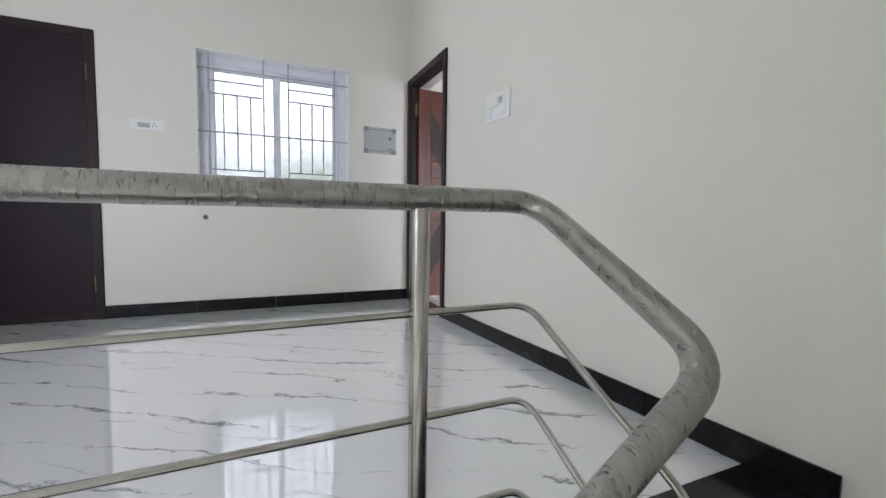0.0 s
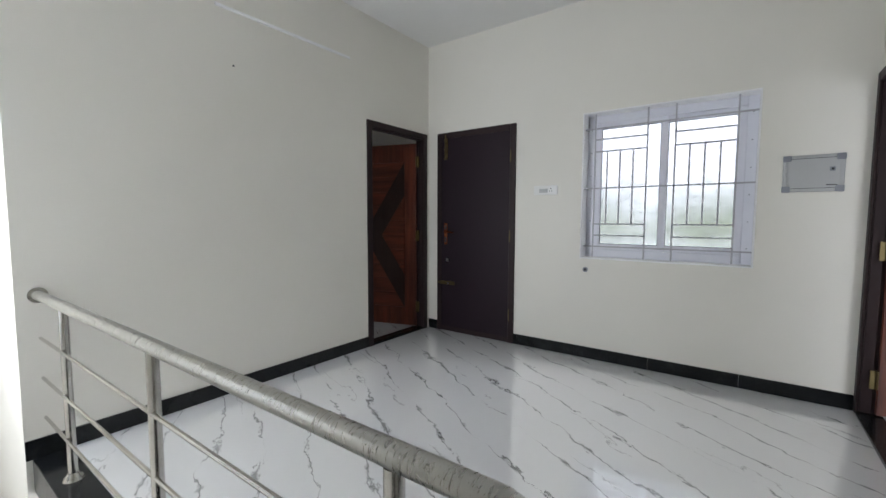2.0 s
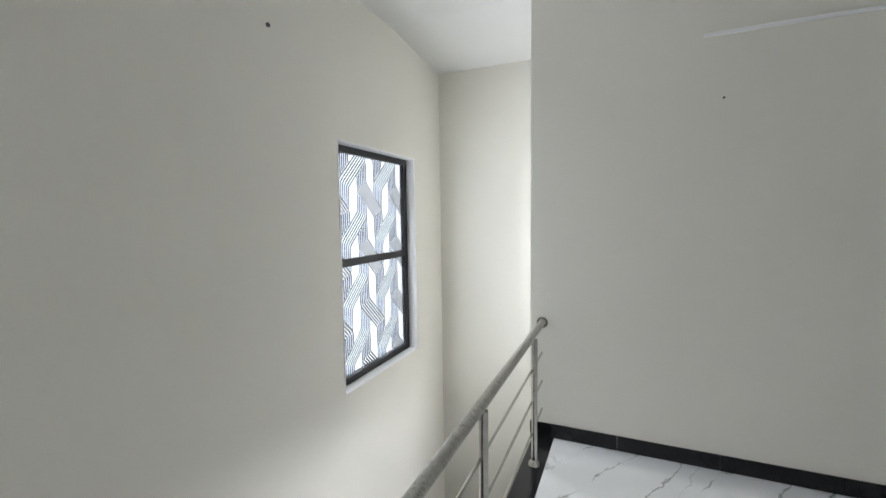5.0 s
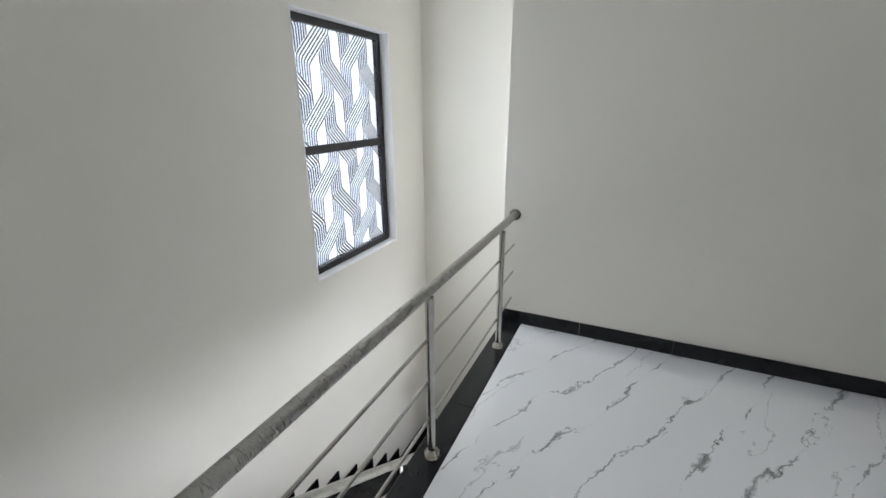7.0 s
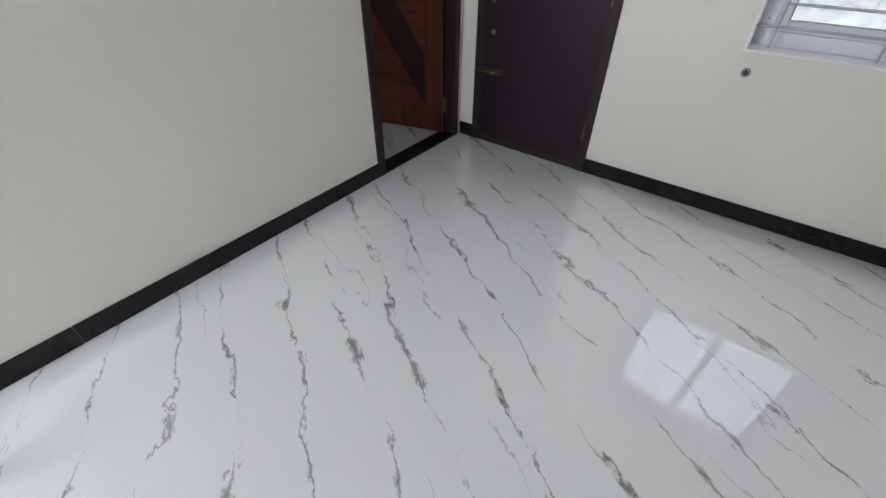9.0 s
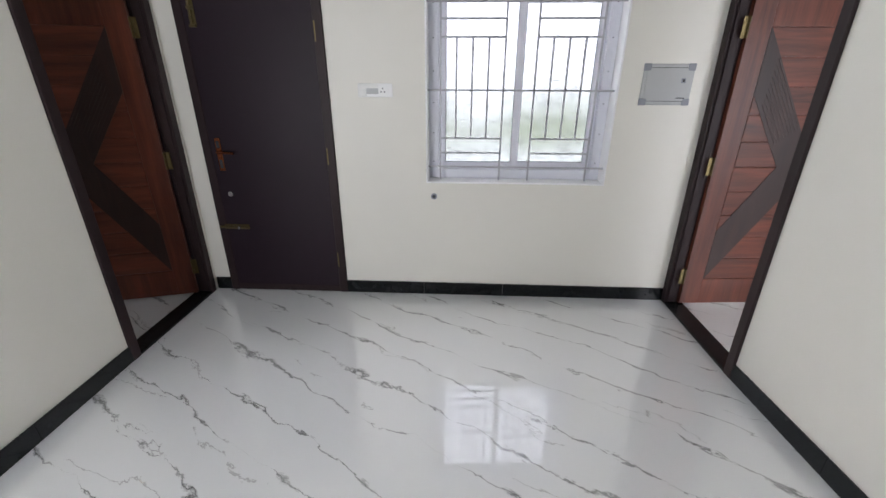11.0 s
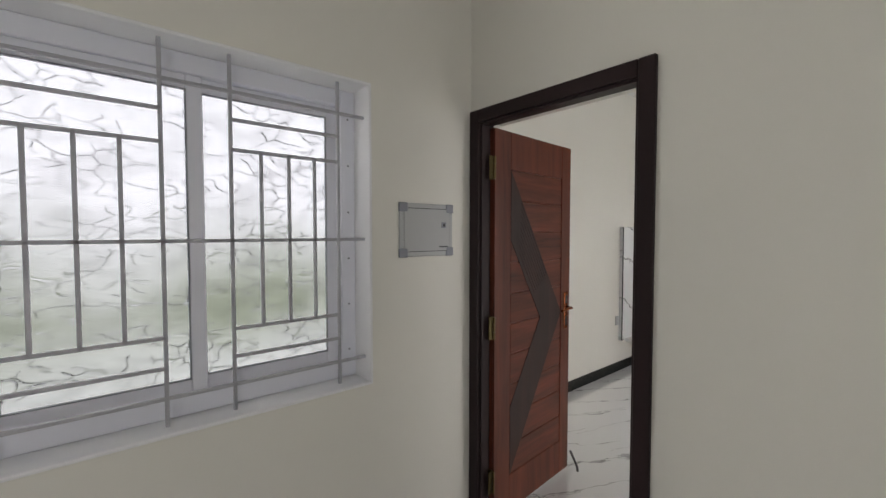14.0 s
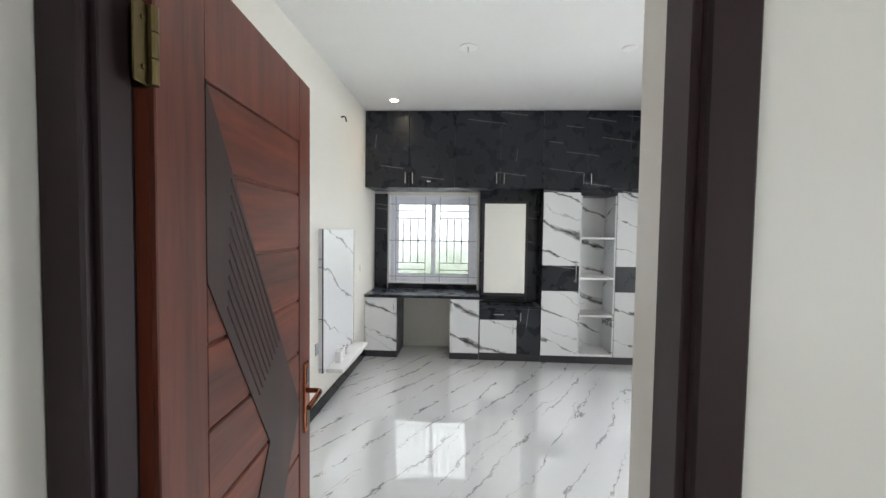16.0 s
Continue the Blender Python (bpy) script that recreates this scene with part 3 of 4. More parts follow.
# ---- windows ----
def upvc_window(name, label, w, h, m, glass, o=0.055):
    """Two-leaf uPVC window: x 0..w, z 0..h; face at y=0 towards -y."""
    win = thing(name, m, label, "window", "", "structure")
    fr = part("window_frame", boxes([(0, o, 0, 0.06, 0, h), (w - o, w, 0, 0.06, 0, h), (o, w - o, 0, 0.06, 0, o), (o, w - o, 0, 0.06, h - o, h)], 0.003), M_UPVC, win)
    for z in np.linspace(0.12, h - 0.12, 6):
        for x in (o * 0.5, w - o * 0.5):
            part("screw", disc((x, -0.001, float(z)), (0, 1, 0), 0.0045, 0.003, n=8), M_GREYD, fr)
    mid = w / 2
    for k, (a, b, y) in enumerate(((o, mid + 0.025, 0.012), (mid - 0.025, w - o, 0.036))):
        s = 0.05
        sash = part("sash", boxes([(a, a + s, y, y + 0.022, o, h - o), (b - s, b, y, y + 0.022, o, h - o), (a + s, b - s, y, y + 0.022, o, o + s), (a + s, b - s, y, y + 0.022, h - o - s, h - o)], 0.003), M_UPVC, win)
        part("gasket", boxes([(a + s, a + s + 0.004, y - 0.001, y + 0.01, o + s, h - o - s), (b - s - 0.004, b - s, y - 0.001, y + 0.01, o + s, h - o - s), (a + s, b - s, y - 0.001, y + 0.01, o + s, o + s + 0.004), (a + s, b - s, y - 0.001, y + 0.01, h - o - s - 0.004, h - o - s)]), M_GREYD, sash)
        pane = part("pane", box(a + s - 0.004, b - s + 0.004, y + 0.009, y + 0.014, o + s - 0.004, h - o - s + 0.004), glass, sash, "obscure figured glass")
        pane.visible_shadow = False
    return win


def grille(name, label, w, h, m, over=0.0):
    """Welded bar grille across an opening w by h."""
    g = thing(name, m, label, "window grille", "", "structure")
    r, k = 0.006, w / 1.225
    us = [0.087 * k, 0.506 * k, 0.71 * k, 1.115 * k]

    def bar(a, b):
        (x0, z0), (x1, z1) = a, b
        part("bar", box(min(x0, x1) - (r if x0 == x1 else 0), max(x0, x1) + (r if x0 == x1 else 0), -r, r, min(z0, z1) - (r if z0 == z1 else 0), max(z0, z1) + (r if z0 == z1 else 0), 0.0015), M_GRILLE, g)
    for u in us:
        bar((u, 0.005 - over), (u, h - 0.005 + over))
    for v in (0.114, 0.635, 1.15):
        bar((0.002 - over * 0.3, h * (1 - v / 1.23)), (w - 0.002 + over, h * (1 - v / 1.23)))
    for a, b in ((us[0], us[1]), (us[2], us[3])):
        for v in (0.21, 0.315, 0.95, 1.05):
            bar((a, h * (1 - v / 1.23)), (b, h * (1 - v / 1.23)))
        for i in (1, 2, 3):
            u = a + (b - a) * i / 4
            bar((u, h * (1 - 0.95 / 1.23)), (u, h * (1 - 0.315 / 1.23)))
    return g


def reveal(name, x0, x1, z0, z1, d, m, label):
    """White-painted lining of a window opening, with a lip on the wall's face."""
    r = thing(name, m, label, "window reveal", "", "structure")
    t = 0.012
    for a in ((x0, x0 + t, -0.004, d, z0, z1), (x1 - t, x1, -0.004, d, z0, z1), (x0 + t, x1 - t, -0.004, d, z0, z0 + t), (x0 + t, x1 - t, -0.004, d, z1 - t, z1)):
        part("lining", box(*a, bevel=0.003), M_WHITE, r)
    return r


reveal("window_reveal_1", WX0, WX1, WZ0, WZ1, 0.20, pose(0, YN, 0), "white painted window reveal")
upvc_window("window_1", "white sliding window with figured glass", WX1 - WX0 - 0.024, WZ1 - WZ0 - 0.024, pose(WX0 + 0.012, YN + 0.125, WZ0 + 0.012), M_GLASSN, 0.066)
grille("window_grille_1", "grey welded steel window grille", 1.207, 1.208, pose(-0.557, YN + 0.045, 0.922), 0.018)

# stair window: dark aluminium frame, printed pane
sw = thing("window_2", pose(0, 0, 0), "tall stair window with woven line print and charcoal frame", "window", "", "structure")
rv = reveal("window_reveal_2", SX0, SX1, SZ0, SZ1, 0.20, Matrix.Translation((0, YS, 0)) @ Matrix.Diagonal((1, -1, 1, 1)), "white painted window reveal")
f, y0, y1 = 0.048, YS - 0.125, YS - 0.075
a0, a1, c0, c1 = SX0 + 0.012, SX1 - 0.012, SZ0 + 0.012, SZ1 - 0.012
zm = 1.285
for r in ((a0, a0 + f, y0, y1, c0, c1), (a1 - f, a1, y0, y1, c0, c1), (a0 + f, a1 - f, y0, y1, c0, c0 + f), (a0 + f, a1 - f, y0, y1, c1 - f, c1), (a0 + f, a1 - f, y0 + 0.003, y1 - 0.003, zm - 0.028, zm + 0.028)):
    part("window_frame", box(*r, bevel=0.003), M_ALU, sw)


def woven(x0, x1, z0, z1, y, parent, first):
    """Ribbons of six lines that plait over one another, printed on a pane; u runs from x1 towards -x."""
    w, h, s, n = 0.44, 0.43, 0.135, 6
    lean = radians(46)
    half = w / 2
    ink, green, blue = [], [], []

    def clip(poly):
        for ax, lim, sg in ((0, x0, 1), (0, x1, -1), (1, z0, 1), (1, z1, -1)):
            out = []
            for i, p in enumerate(poly):
                q = poly[(i + 1) % len(poly)]
                ip, iq = sg * (p[ax] - lim) >= 0, sg * (q[ax] - lim) >= 0
                if ip:
                    out.append(p)
                if ip != iq:
                    t = (lim - p[ax]) / (q[ax] - p[ax])
                    out.append((p[0] + (q[0] - p[0]) * t, p[1] + (q[1] - p[1]) * t))
            poly = out
            if not poly:
                break
        return poly

    def put(store, pts):
        p = clip([(x1 - u, z) for u, z in pts])
        if len(p) > 2:
            store.append(p)

    def stroke(store, pts, hw):
        for a, b in zip(pts, pts[1:]):
            d = Vector((b[0] - a[0], b[1] - a[1]))
            if d.length < 1e-5:
                continue
            d.normalize()
            k = Vector((-d.y, d.x)) * hw
            e = d * hw * 0.35
            put(store, [(a[0] + k.x - e.x, a[1] + k.y - e.y), (b[0] + k.x + e.x, b[1] + k.y + e.y), (b[0] - k.x + e.x, b[1] - k.y + e.y), (a[0] - k.x - e.x, a[1] - k.y - e.y)])

    drop = half / math.tan(lean)
    mitre = math.tan(lean / 2)
    for i in range(-2, 5):
        for j in range(-2, 8):
            side = -1 if j % 2 == 0 else 1          # falls towards -u, then towards +u
            ud, zc = 0.345 + w * i, z1 - first - h / 2 * j
            ua = ud + side * half
            lines = []
            for k in range(n):
                o = s * ((k + 0.5) / n - 0.5)
                # bends on the bisector keep the lines evenly spaced
                zt = zc + drop / 2 + side * o * mitre
                zb = zc - drop / 2 + side * o * mitre
                # the line ends where it dives under the next ribbon, and starts under the last one
                q = -side * o
                reach = h / 2 - (q + s / 2) * mitre - (s / 2 - q) / math.tan(lean)
                head = h / 2 - (s / 2 - q) * mitre - (s / 2 + q) / math.tan(lean)
                p = [(ud + o, zt + max(0.0, head)), (ud + o, zt), (ua + o, zb), (ua + o, zb - max(0.0, reach))]
                # rounded bends
                q = [p[0]]
                for m in (1, 2):
                    a, b, c = Vector(p[m - 1]), Vector(p[m]), Vector(p[m + 1])
                    r = 0.022
                    f0 = b + (a - b).normalized() * min(r, (a - b).length * 0.5)
                    f1 = b + (c - b).normalized() * min(r, (c - b).length * 0.5)
                    q += [tuple(f0), tuple(f0 * 0.25 + b * 0.5 + f1 * 0.25), tuple(f1)]
                q.append(p[3])
                lines.append(p)
                stroke(ink, q, 0.0062 if side > 0 else 0.0048)
            for a, b in zip(lines, lines[1:]):
                put(blue, [a[0], b[0], b[1], a[1]])
                put(blue, [a[2], b[2], b[3], a[3]])
                if side < 0:
                    put(green, [a[1], b[1], b[2], a[2]])
    for name, polys, mat, off in (("blue_bands", blue, M_BLUE, 0.0016), ("pale_bands", green, M_PALE, 0.0016), ("black_lines", ink, M_INK, 0.0036)):
        bm = bmesh.new()
        for p in polys:
            bm.faces.new([bm.verts.new((x, y + off, z)) for x, z in p])
        ob = part(name, bm, mat, parent)
        ob["kind"] = "stuff"
        ob.visible_shadow = False


for z0, z1, first in ((c0 + f, zm - 0.028, 0.19), (zm + 0.028, c1 - f, 0.105)):
    pane = part("pane", box(a0 + f, a1 - f, YS - 0.106, YS - 0.100, z0, z1), M_GLASSS, sw, "white frosted pane with woven line print")
    pane.visible_shadow = False
    woven(a0 + f, a1 - f, z0, z1, YS - 0.100, pane, first)

# glowing overcast distance outside the windows
setting("backdrop_north", box(WX0 - 1.0, WX1 + 0.6, YN + 0.80, YN + 0.82, -0.3, 4.2), glow("overcast_garden", SKY_N, (0.40, 0.44, 0.34), (0.96, 0.97, 1.0), 1.15, 1.75), "overcast sky and blurred garden beyond the window", "backdrop")
setting("backdrop_south", box(SX0 - 2.2, SX1 + 1.4, YS - 0.82, YS - 0.80, -0.6, 3.2), glow("overcast_sky", SKY_S, (0.95, 0.96, 1.0), (0.95, 0.96, 1.0), 0, 1), "overcast sky beyond the stair window", "backdrop")
setting("backdrop_east", box(BX1 + 0.90, BX1 + 0.92, BWY0 - 1.0, BWY1 + 1.0, -0.4, 3.2), glow("overcast_trees", SKY_E, (0.36, 0.44, 0.30), (0.97, 0.98, 1.0), 0.8, 1.7), "overcast sky and blurred trees beyond the window", "backdrop")

# added fill light: an unseen glowing sheet that brightens the bedroom
setting("bedroom_fill_glow", box(2.0, 5.0, BY0 - 0.92, BY0 - 0.90, -0.2, 2.8), glow("bedroom_fill", FILL_B, (0.95, 0.96, 1.0), (0.95, 0.96, 1.0), 0, 1), "unseen glowing sheet added to brighten the bedroom", "backdrop")

# ---- railing ----
YR, ZR = 0.585, 0.843
SL = 0.69
rail = thing("stair_railing", pose(0, 0, 0), "stainless steel railing still wrapped in plastic film", "railing")


def run(dz, dx=0.0):
    """The line of a bar dz below the handrail: along the hall's edge, round the corner and down the flight."""
    xb, yb, zb = 0.424 - dx, 0.20, 0.606
    return [(XW + 0.002, YR - 0.02, ZR - dz), (xb, YR, ZR - dz), (xb + 0.032, yb, zb - dz), (-2.70, yb, zb - dz - SL * (2.70 + xb))]


part("handrail", tube(run(0), 0.0242, n=20, fillet=0.075), M_FILM, rail, "handrail wrapped in creased plastic film", True)
for dz in (0.222, 0.432, 0.642):
    part("cross_bar", tube(run(dz, 0.012), 0.0075, n=10, fillet=0.05), M_STEEL, rail, "", True)
part("wall_plate", disc((XW + 0.004, YR - 0.02, ZR), (1, 0, 0), 0.04, 0.008, n=20), M_STEEL, rail)
for x in (-1.905, -0.872, 0.158):
    p = part("post", tube([(x, YR, 0.004), (x, YR, ZR - 0.02)], 0.019, n=18), M_STEEL, rail, "", True)
    fl = disc((x, YR, 0.008), (0, 0, 1), 0.042, 0.012, n=28, r2=0.036)
    disc((x, YR, 0.024), (0, 0, 1), 0.034, 0.022, fl, 28, 0.021)
    part("base_flange", fl, M_STEEL, p, "round polished base flange", True)
for k in (2, 6, 10):
    x, z = X0 - GO * (k - 0.5), ZLAND - RISE * k
    zt = 0.61 - SL * (0.405 - x)
    p = part("post", tube([(x, 0.20, z), (x, 0.20, zt - 0.02)], 0.019, n=18), M_STEEL, rail, "", True)
    part("base_flange", disc((x, 0.20, z + 0.012), (0, 0, 1), 0.04, 0.02, n=24, r2=0.024), M_STEEL, p, "", True)

# ---- fittings on the hall's walls ----
sn = thing("switch_socket", pose(-1.012, YN, 1.462), "white socket plate partly covered with tape", "socket")
part("plate", box(0, 0.228, -0.010, 0, 0, 0.085, 0.004, seg=2), M_PLASTIC, sn)
part("module", box(0.055, 0.135, -0.0125, -0.009, 0.02, 0.066, 0.001), M_GREY, sn)
part("socket_face", box(0.140, 0.190, -0.0125, -0.009, 0.018, 0.068, 0.001), M_PLASTIC, sn)
# flat dark discs stand in for the shade inside the pin holes
for u, v in ((0.165, 0.055), (0.154, 0.034), (0.176, 0.034)):
    part("socket_hole", disc((u, -0.0125, v), (0, 1, 0), 0.0045, 0.003, n=10), M_DARK, sn)
part("tape", boxes([(0.008, 0.138, -0.0145, -0.0125, 0.055, 0.082), (0.004, 0.056, -0.0145, -0.0105, 0.004, 0.054)], 0.0005), M_TAPE, sn, "torn white masking tape")

se = thing("switch_board", pose(XE + 0.029, 2.30, 1.435, 0, 0, -87.4), "white switch board with taped switches", "switch")
part("plate", box(0, 0.27, -0.012, 0, 0, 0.175, 0.005, seg=2), M_PLASTIC, se)
for i in range(4):
    for j in range(2):
        part("switch", box(0.035 + 0.051 * i, 0.08 + 0.051 * i, -0.016, -0.010, 0.025 + 0.066 * j, 0.084 + 0.066 * j, 0.002), M_PLASTIC, se)
part("tape", boxes([(0.03, 0.15, -0.0185, -0.0165, 0.09, 0.15), (0.10, 0.21, -0.0185, -0.0165, 0.03, 0.075)], 0.0005), M_TAPE, se, "white masking tape")
part("indicator", box(0.16, 0.20, -0.0185, -0.0165, 0.10, 0.14, 0.001), M_GREY, se)

db = thing("distribution_box", pose(0.805, YN, 1.425), "grey flush electrical distribution box with corner caps", "fuse box")
part("frame", box(0, 0.312, -0.010, 0, 0, 0.243, 0.004), M_GREY, db)
door = part("door", box(0.022, 0.290, -0.013, -0.009, 0.022, 0.221, 0.003), M_GREY, db, "pale grey hinged door")
for u in (0, 0.312 - 0.042):
    for v in (0, 0.243 - 0.038):
        part("corner_cap", box(u - 0.002, u + 0.044, -0.0145, 0.0, v - 0.002, v + 0.040, 0.005, seg=2), M_GREYD, db, "darker grey plastic corner cap")
for v in (0.022, 0.219):
    part("hinge_line", box(0.045, 0.268, -0.0138, -0.0125, v, v + 0.003), M_DARK, db)
lock = part("latch", box(0.238, 0.266, -0.016, -0.0125, 0.132, 0.160, 0.002), M_GREYD, door)
part("button", box(0.246, 0.259, -0.0175, -0.0155, 0.139, 0.153, 0.001), M_DARK, lock)
part("maker_mark", box(0.225, 0.278, -0.0138, -0.0125, 0.040, 0.046), M_DARK, door)

hole = thing("pipe_outlet", pose(-0.515, YN, 0.795), "small grey pipe stub in the wall", "pipe")
ring = disc((0, -0.004, 0), (0, 1, 0), 0.022, 0.010, n=20)
part("rim", ring, M_GREYD, hole)
# no hollow here: the pipe's dark inside is a disc coloured dark
part("bore", disc((0, -0.0095, 0), (0, 1, 0), 0.012, 0.002, n=16), M_DARK, hole)
tagged(link("conduit_strip", box(XW, XW + 0.012, 1.50, 2.655, 2.638, 2.660, 0.003), M_WHITE), "thin painted conduit strip high on the wall", "conduit")
tagged(link("wall_nail", disc((XW + 0.004, 1.612, 2.28), (1, 0, 0), 0.006, 0.01, n=10), M_DARK), "small dark nail in the wall", "nail")
tagged(link("wall_plug", disc((-1.02, YS + 0.003, 2.617), (0, 1, 0), 0.012, 0.008, n=10), M_DARK), "small dark plug hole in the stairwell wall", "plug")

# ---- west room (seen through its half-open door) ----
setting("floor_west_room", box(-5.2, XW - T, YEND + T, YN + 1.2, -0.16, -0.002), M_FLOOR, "white marble tile floor of the side room", "floor")
setting("floor_west_sill", box(XW - T, XW, WY0 + 0.001, WY1 - 0.001, -0.16, -0.001), M_FLOOR, "marble tile in the doorway", "floor")
setting("ceiling_west_room", box(-5.2, XW - T, YEND + T, YN + 1.2, 2.9, 3.0), M_CEIL, "white painted ceiling", "ceiling")
# its opening is invented and out of view, there to admit fill light
setting("wall_west_room_w", boxes([(-5.4, -5.2, 0.5, 1.4, -0.16, 3.0), (-5.4, -5.2, 2.7, 5.2, -0.16, 3.0), (-5.4, -5.2, 1.4, 2.7, -0.16, 0.9), (-5.4, -5.2, 1.4, 2.7, 2.1, 3.0)]), M_WALL, "cream painted wall", "wall")
setting("wall_west_room_n", box(-5.2, XW - T, YN + 1.2, YN + 1.4, -0.16, 3.0), M_WALL, "cream painted wall", "wall")
setting("wall_west_room_e", box(XW - T, XW - T + 0.1, YN + T, YN + 1.2, -0.16, 3.0), M_WALL, "cream painted wall", "wall")
setting("wall_west_room_s", box(-5.2, XWELL - T, YEND, YEND + T, -0.16, 3.0), M_WALL, "cream painted wall", "wall")
# glow added behind the lower hall's opening, to lift the dark stairwell
setting("lower_fill_glow", box(-2.4, 1.4, YN + 0.80, YN + 0.82, -2.8, -0.32), glow("lower_fill", 3.8, (0.95, 0.96, 1.0), (0.95, 0.96, 1.0), 0, 1), "unseen glowing sheet added to brighten the stairwell from below", "backdrop")
# glowing sheet added outside that opening, as the side room's fill
setting("west_fill_glow", box(-6.22, -6.20, 0.6, 3.5, 0, 3), glow("west_fill", FILL_W, (0.95, 0.96, 1.0), (0.95, 0.96, 1.0), 0, 1), "unseen glowing sheet added to brighten the side room", "backdrop")

# ---- bedroom ----
XB0 = XE + T
setting("floor_bedroom", box(XB0, BX1, BY0, BY1, -0.16, -0.001), M_FLOOR, "polished white marble tile floor with grey veins", "floor")
setting("floor_bedroom_sill", box(XE, XB0, EY0 + 0.013, YN, -0.16, -0.001), M_FLOOR, "marble tile in the doorway", "floor")
setting("ceiling_bedroom", box(XB0, BX1 + 0.2, BY0 - 0.2, BY1 + 0.2, ZB, ZB + 0.1), M_CEIL, "white painted ceiling", "ceiling")
setting("wall_bedroom_n", box(XB0 - 0.2, BX1 + 0.2, BY1, BY1 + 0.2, -0.16, ZB), M_WALL, "cream painted wall", "wall")
# the opening in this wall is invented, to let the fill glow in
setting("wall_bedroom_s", boxes([(XB0, 2.6, BY0 - 0.2, BY0, -0.16, ZB), (4.4, BX1 + 0.2, BY0 - 0.2, BY0, -0.16, ZB), (2.6, 4.4, BY0 - 0.2, BY0, -0.16, 0.3), (2.6, 4.4, BY0 - 0.2, BY0, 2.1, ZB)]), M_WALL, "cream painted wall", "wall")
setting("wall_bedroom_w", box(XB0 - 0.1, XB0, YN + T, BY1, -0.16, ZB), M_WALL, "cream painted wall", "wall")
setting("wall_bedroom_e", boxes([(BX1, BX1 + 0.2, BY0, BWY0, -0.16, ZB), (BX1, BX1 + 0.2, BWY1, BY1, -0.16, ZB), (BX1, BX1 + 0.2, BWY0, BWY1, -0.16, BWZ0), (BX1, BX1 + 0.2, BWY0, BWY1, BWZ1, ZB)]), M_WALL, "cream painted wall with a window", "wall")
bskirt = thing("baseboard_bedroom", pose(0, 0, 0), "black granite baseboard of the bedroom", "baseboard", "", "structure")
skirting(XB0 + 0.02, 5.84, BY1, "x", out=-1, parent=bskirt)
skirting(BY0, 2.88, XB0, "y", parent=bskirt)

TB = Matrix.Translation((BX1, 0, 0)) @ pose(0, 0, 0, 0, 0, -90)
reveal("window_reveal_3", -BWY1, -BWY0, BWZ0, BWZ1, 0.18, TB, "white painted window reveal")
upvc_window("window_3", "white sliding window with frosted glass", BWY1 - BWY0 - 0.024, BWZ1 - BWZ0 - 0.024, Matrix.Translation((BX1 + 0.10, BWY1 - 0.012, BWZ0 + 0.012)) @ pose(0, 0, 0, 0, 0, -90), M_GLASSE)
grille("window_grille_3", "grey welded steel window grille", BWY1 - BWY0 - 0.02, BWZ1 - BWZ0 - 0.02, Matrix.Translation((BX1 + 0.03, BWY1 - 0.01, BWZ0 + 0.01)) @ pose(0, 0, 0, 0, 0, -90))

XF = 5.83


def bow_handle(parent, x, y, z, length, axis="z"):
    d = Vector((0, 0, length / 2)) if axis == "z" else Vector((0, length / 2, 0))
    c = Vector((x, y, z))
    o = Vector((-0.028, 0, 0))
    part("handle", tube([c - d, c - d + o, c + d + o, c + d], 0.006, n=8, fillet=0.015), M_CHROME, parent, "chrome bow handle", True)


# loft cupboards under the ceiling
edges = [4.497, 3.95, 3.39, 2.835, 2.32, 1.80, 1.29, 0.78]
for i, (b, a) in enumerate(zip(edges, edges[1:])):
    u = thing("loft_cupboard", pose(0, 0, 0), "black laminate loft cupboard with fine white lines", "cupboard", "loft cupboards")
    part("body", box(XF + 0.02, BX1 - 0.001, a + 0.0015, b - 0.0005, 2.13, ZB - 0.004), M_LAMB, u)
    d = part("door", box(XF, XF + 0.018, a + 0.002, b - 0.002, 2.135, ZB - 0.012, 0.0015), M_LAMB, u)
    bow_handle(d, XF, a + 0.045 if i % 2 == 0 else b - 0.045, 2.245, 0.13)
    if i == 1:
        part("lock", box(XF - 0.008, XF, (a + b) / 2 + 0.01, (a + b) / 2 + 0.06, 2.195, 2.215, 0.002), M_CHROME, u)

# desk under the window
tagged(link("desk", box(XF - 0.02, BX1 - 0.02, 3.06, BY1 - 0.002, 0.765, 0.797, 0.003), M_LAMB), "black laminate desk board under the bedroom window", "desk")
for y0, y1, hy in ((4.085, 4.494, 4.125), (3.062, 3.425, 3.385)):
    u = thing("desk_cabinet", pose(0, 0, 0), "white marble-look cabinet standing under the desk top", "cabinet", "desk cabinets")
    part("body", box(XF + 0.02, BX1 - 0.03, y0, y1, 0.085, 0.764), M_LAMB, u)
    part("plinth", box(XF + 0.025, BX1 - 0.03, y0 + 0.002, y1 - 0.002, 0, 0.085), M_EDGE, u)
    d = part("door", box(XF, XF + 0.018, y0 + 0.004, y1 - 0.004, 0.088, 0.755, 0.0015), M_LAMW, u)
    bow_handle(d, XF, hy, 0.66, 0.10)
tagged(link("wall_panel_dark", box(BX1 - 0.035, BX1 - 0.002, BWY1 + 0.012, BY1 - 0.002, 0.80, 2.10, 0.002), M_LAMB), "black laminate strip beside the window", "panel")
tagged(link("window_apron", box(BX1 - 0.03, BX1 - 0.002, BWY0, BWY1, 0.80, BWZ0 - 0.006, 0.002), M_LAMB), "black laminate strip below the window", "panel")

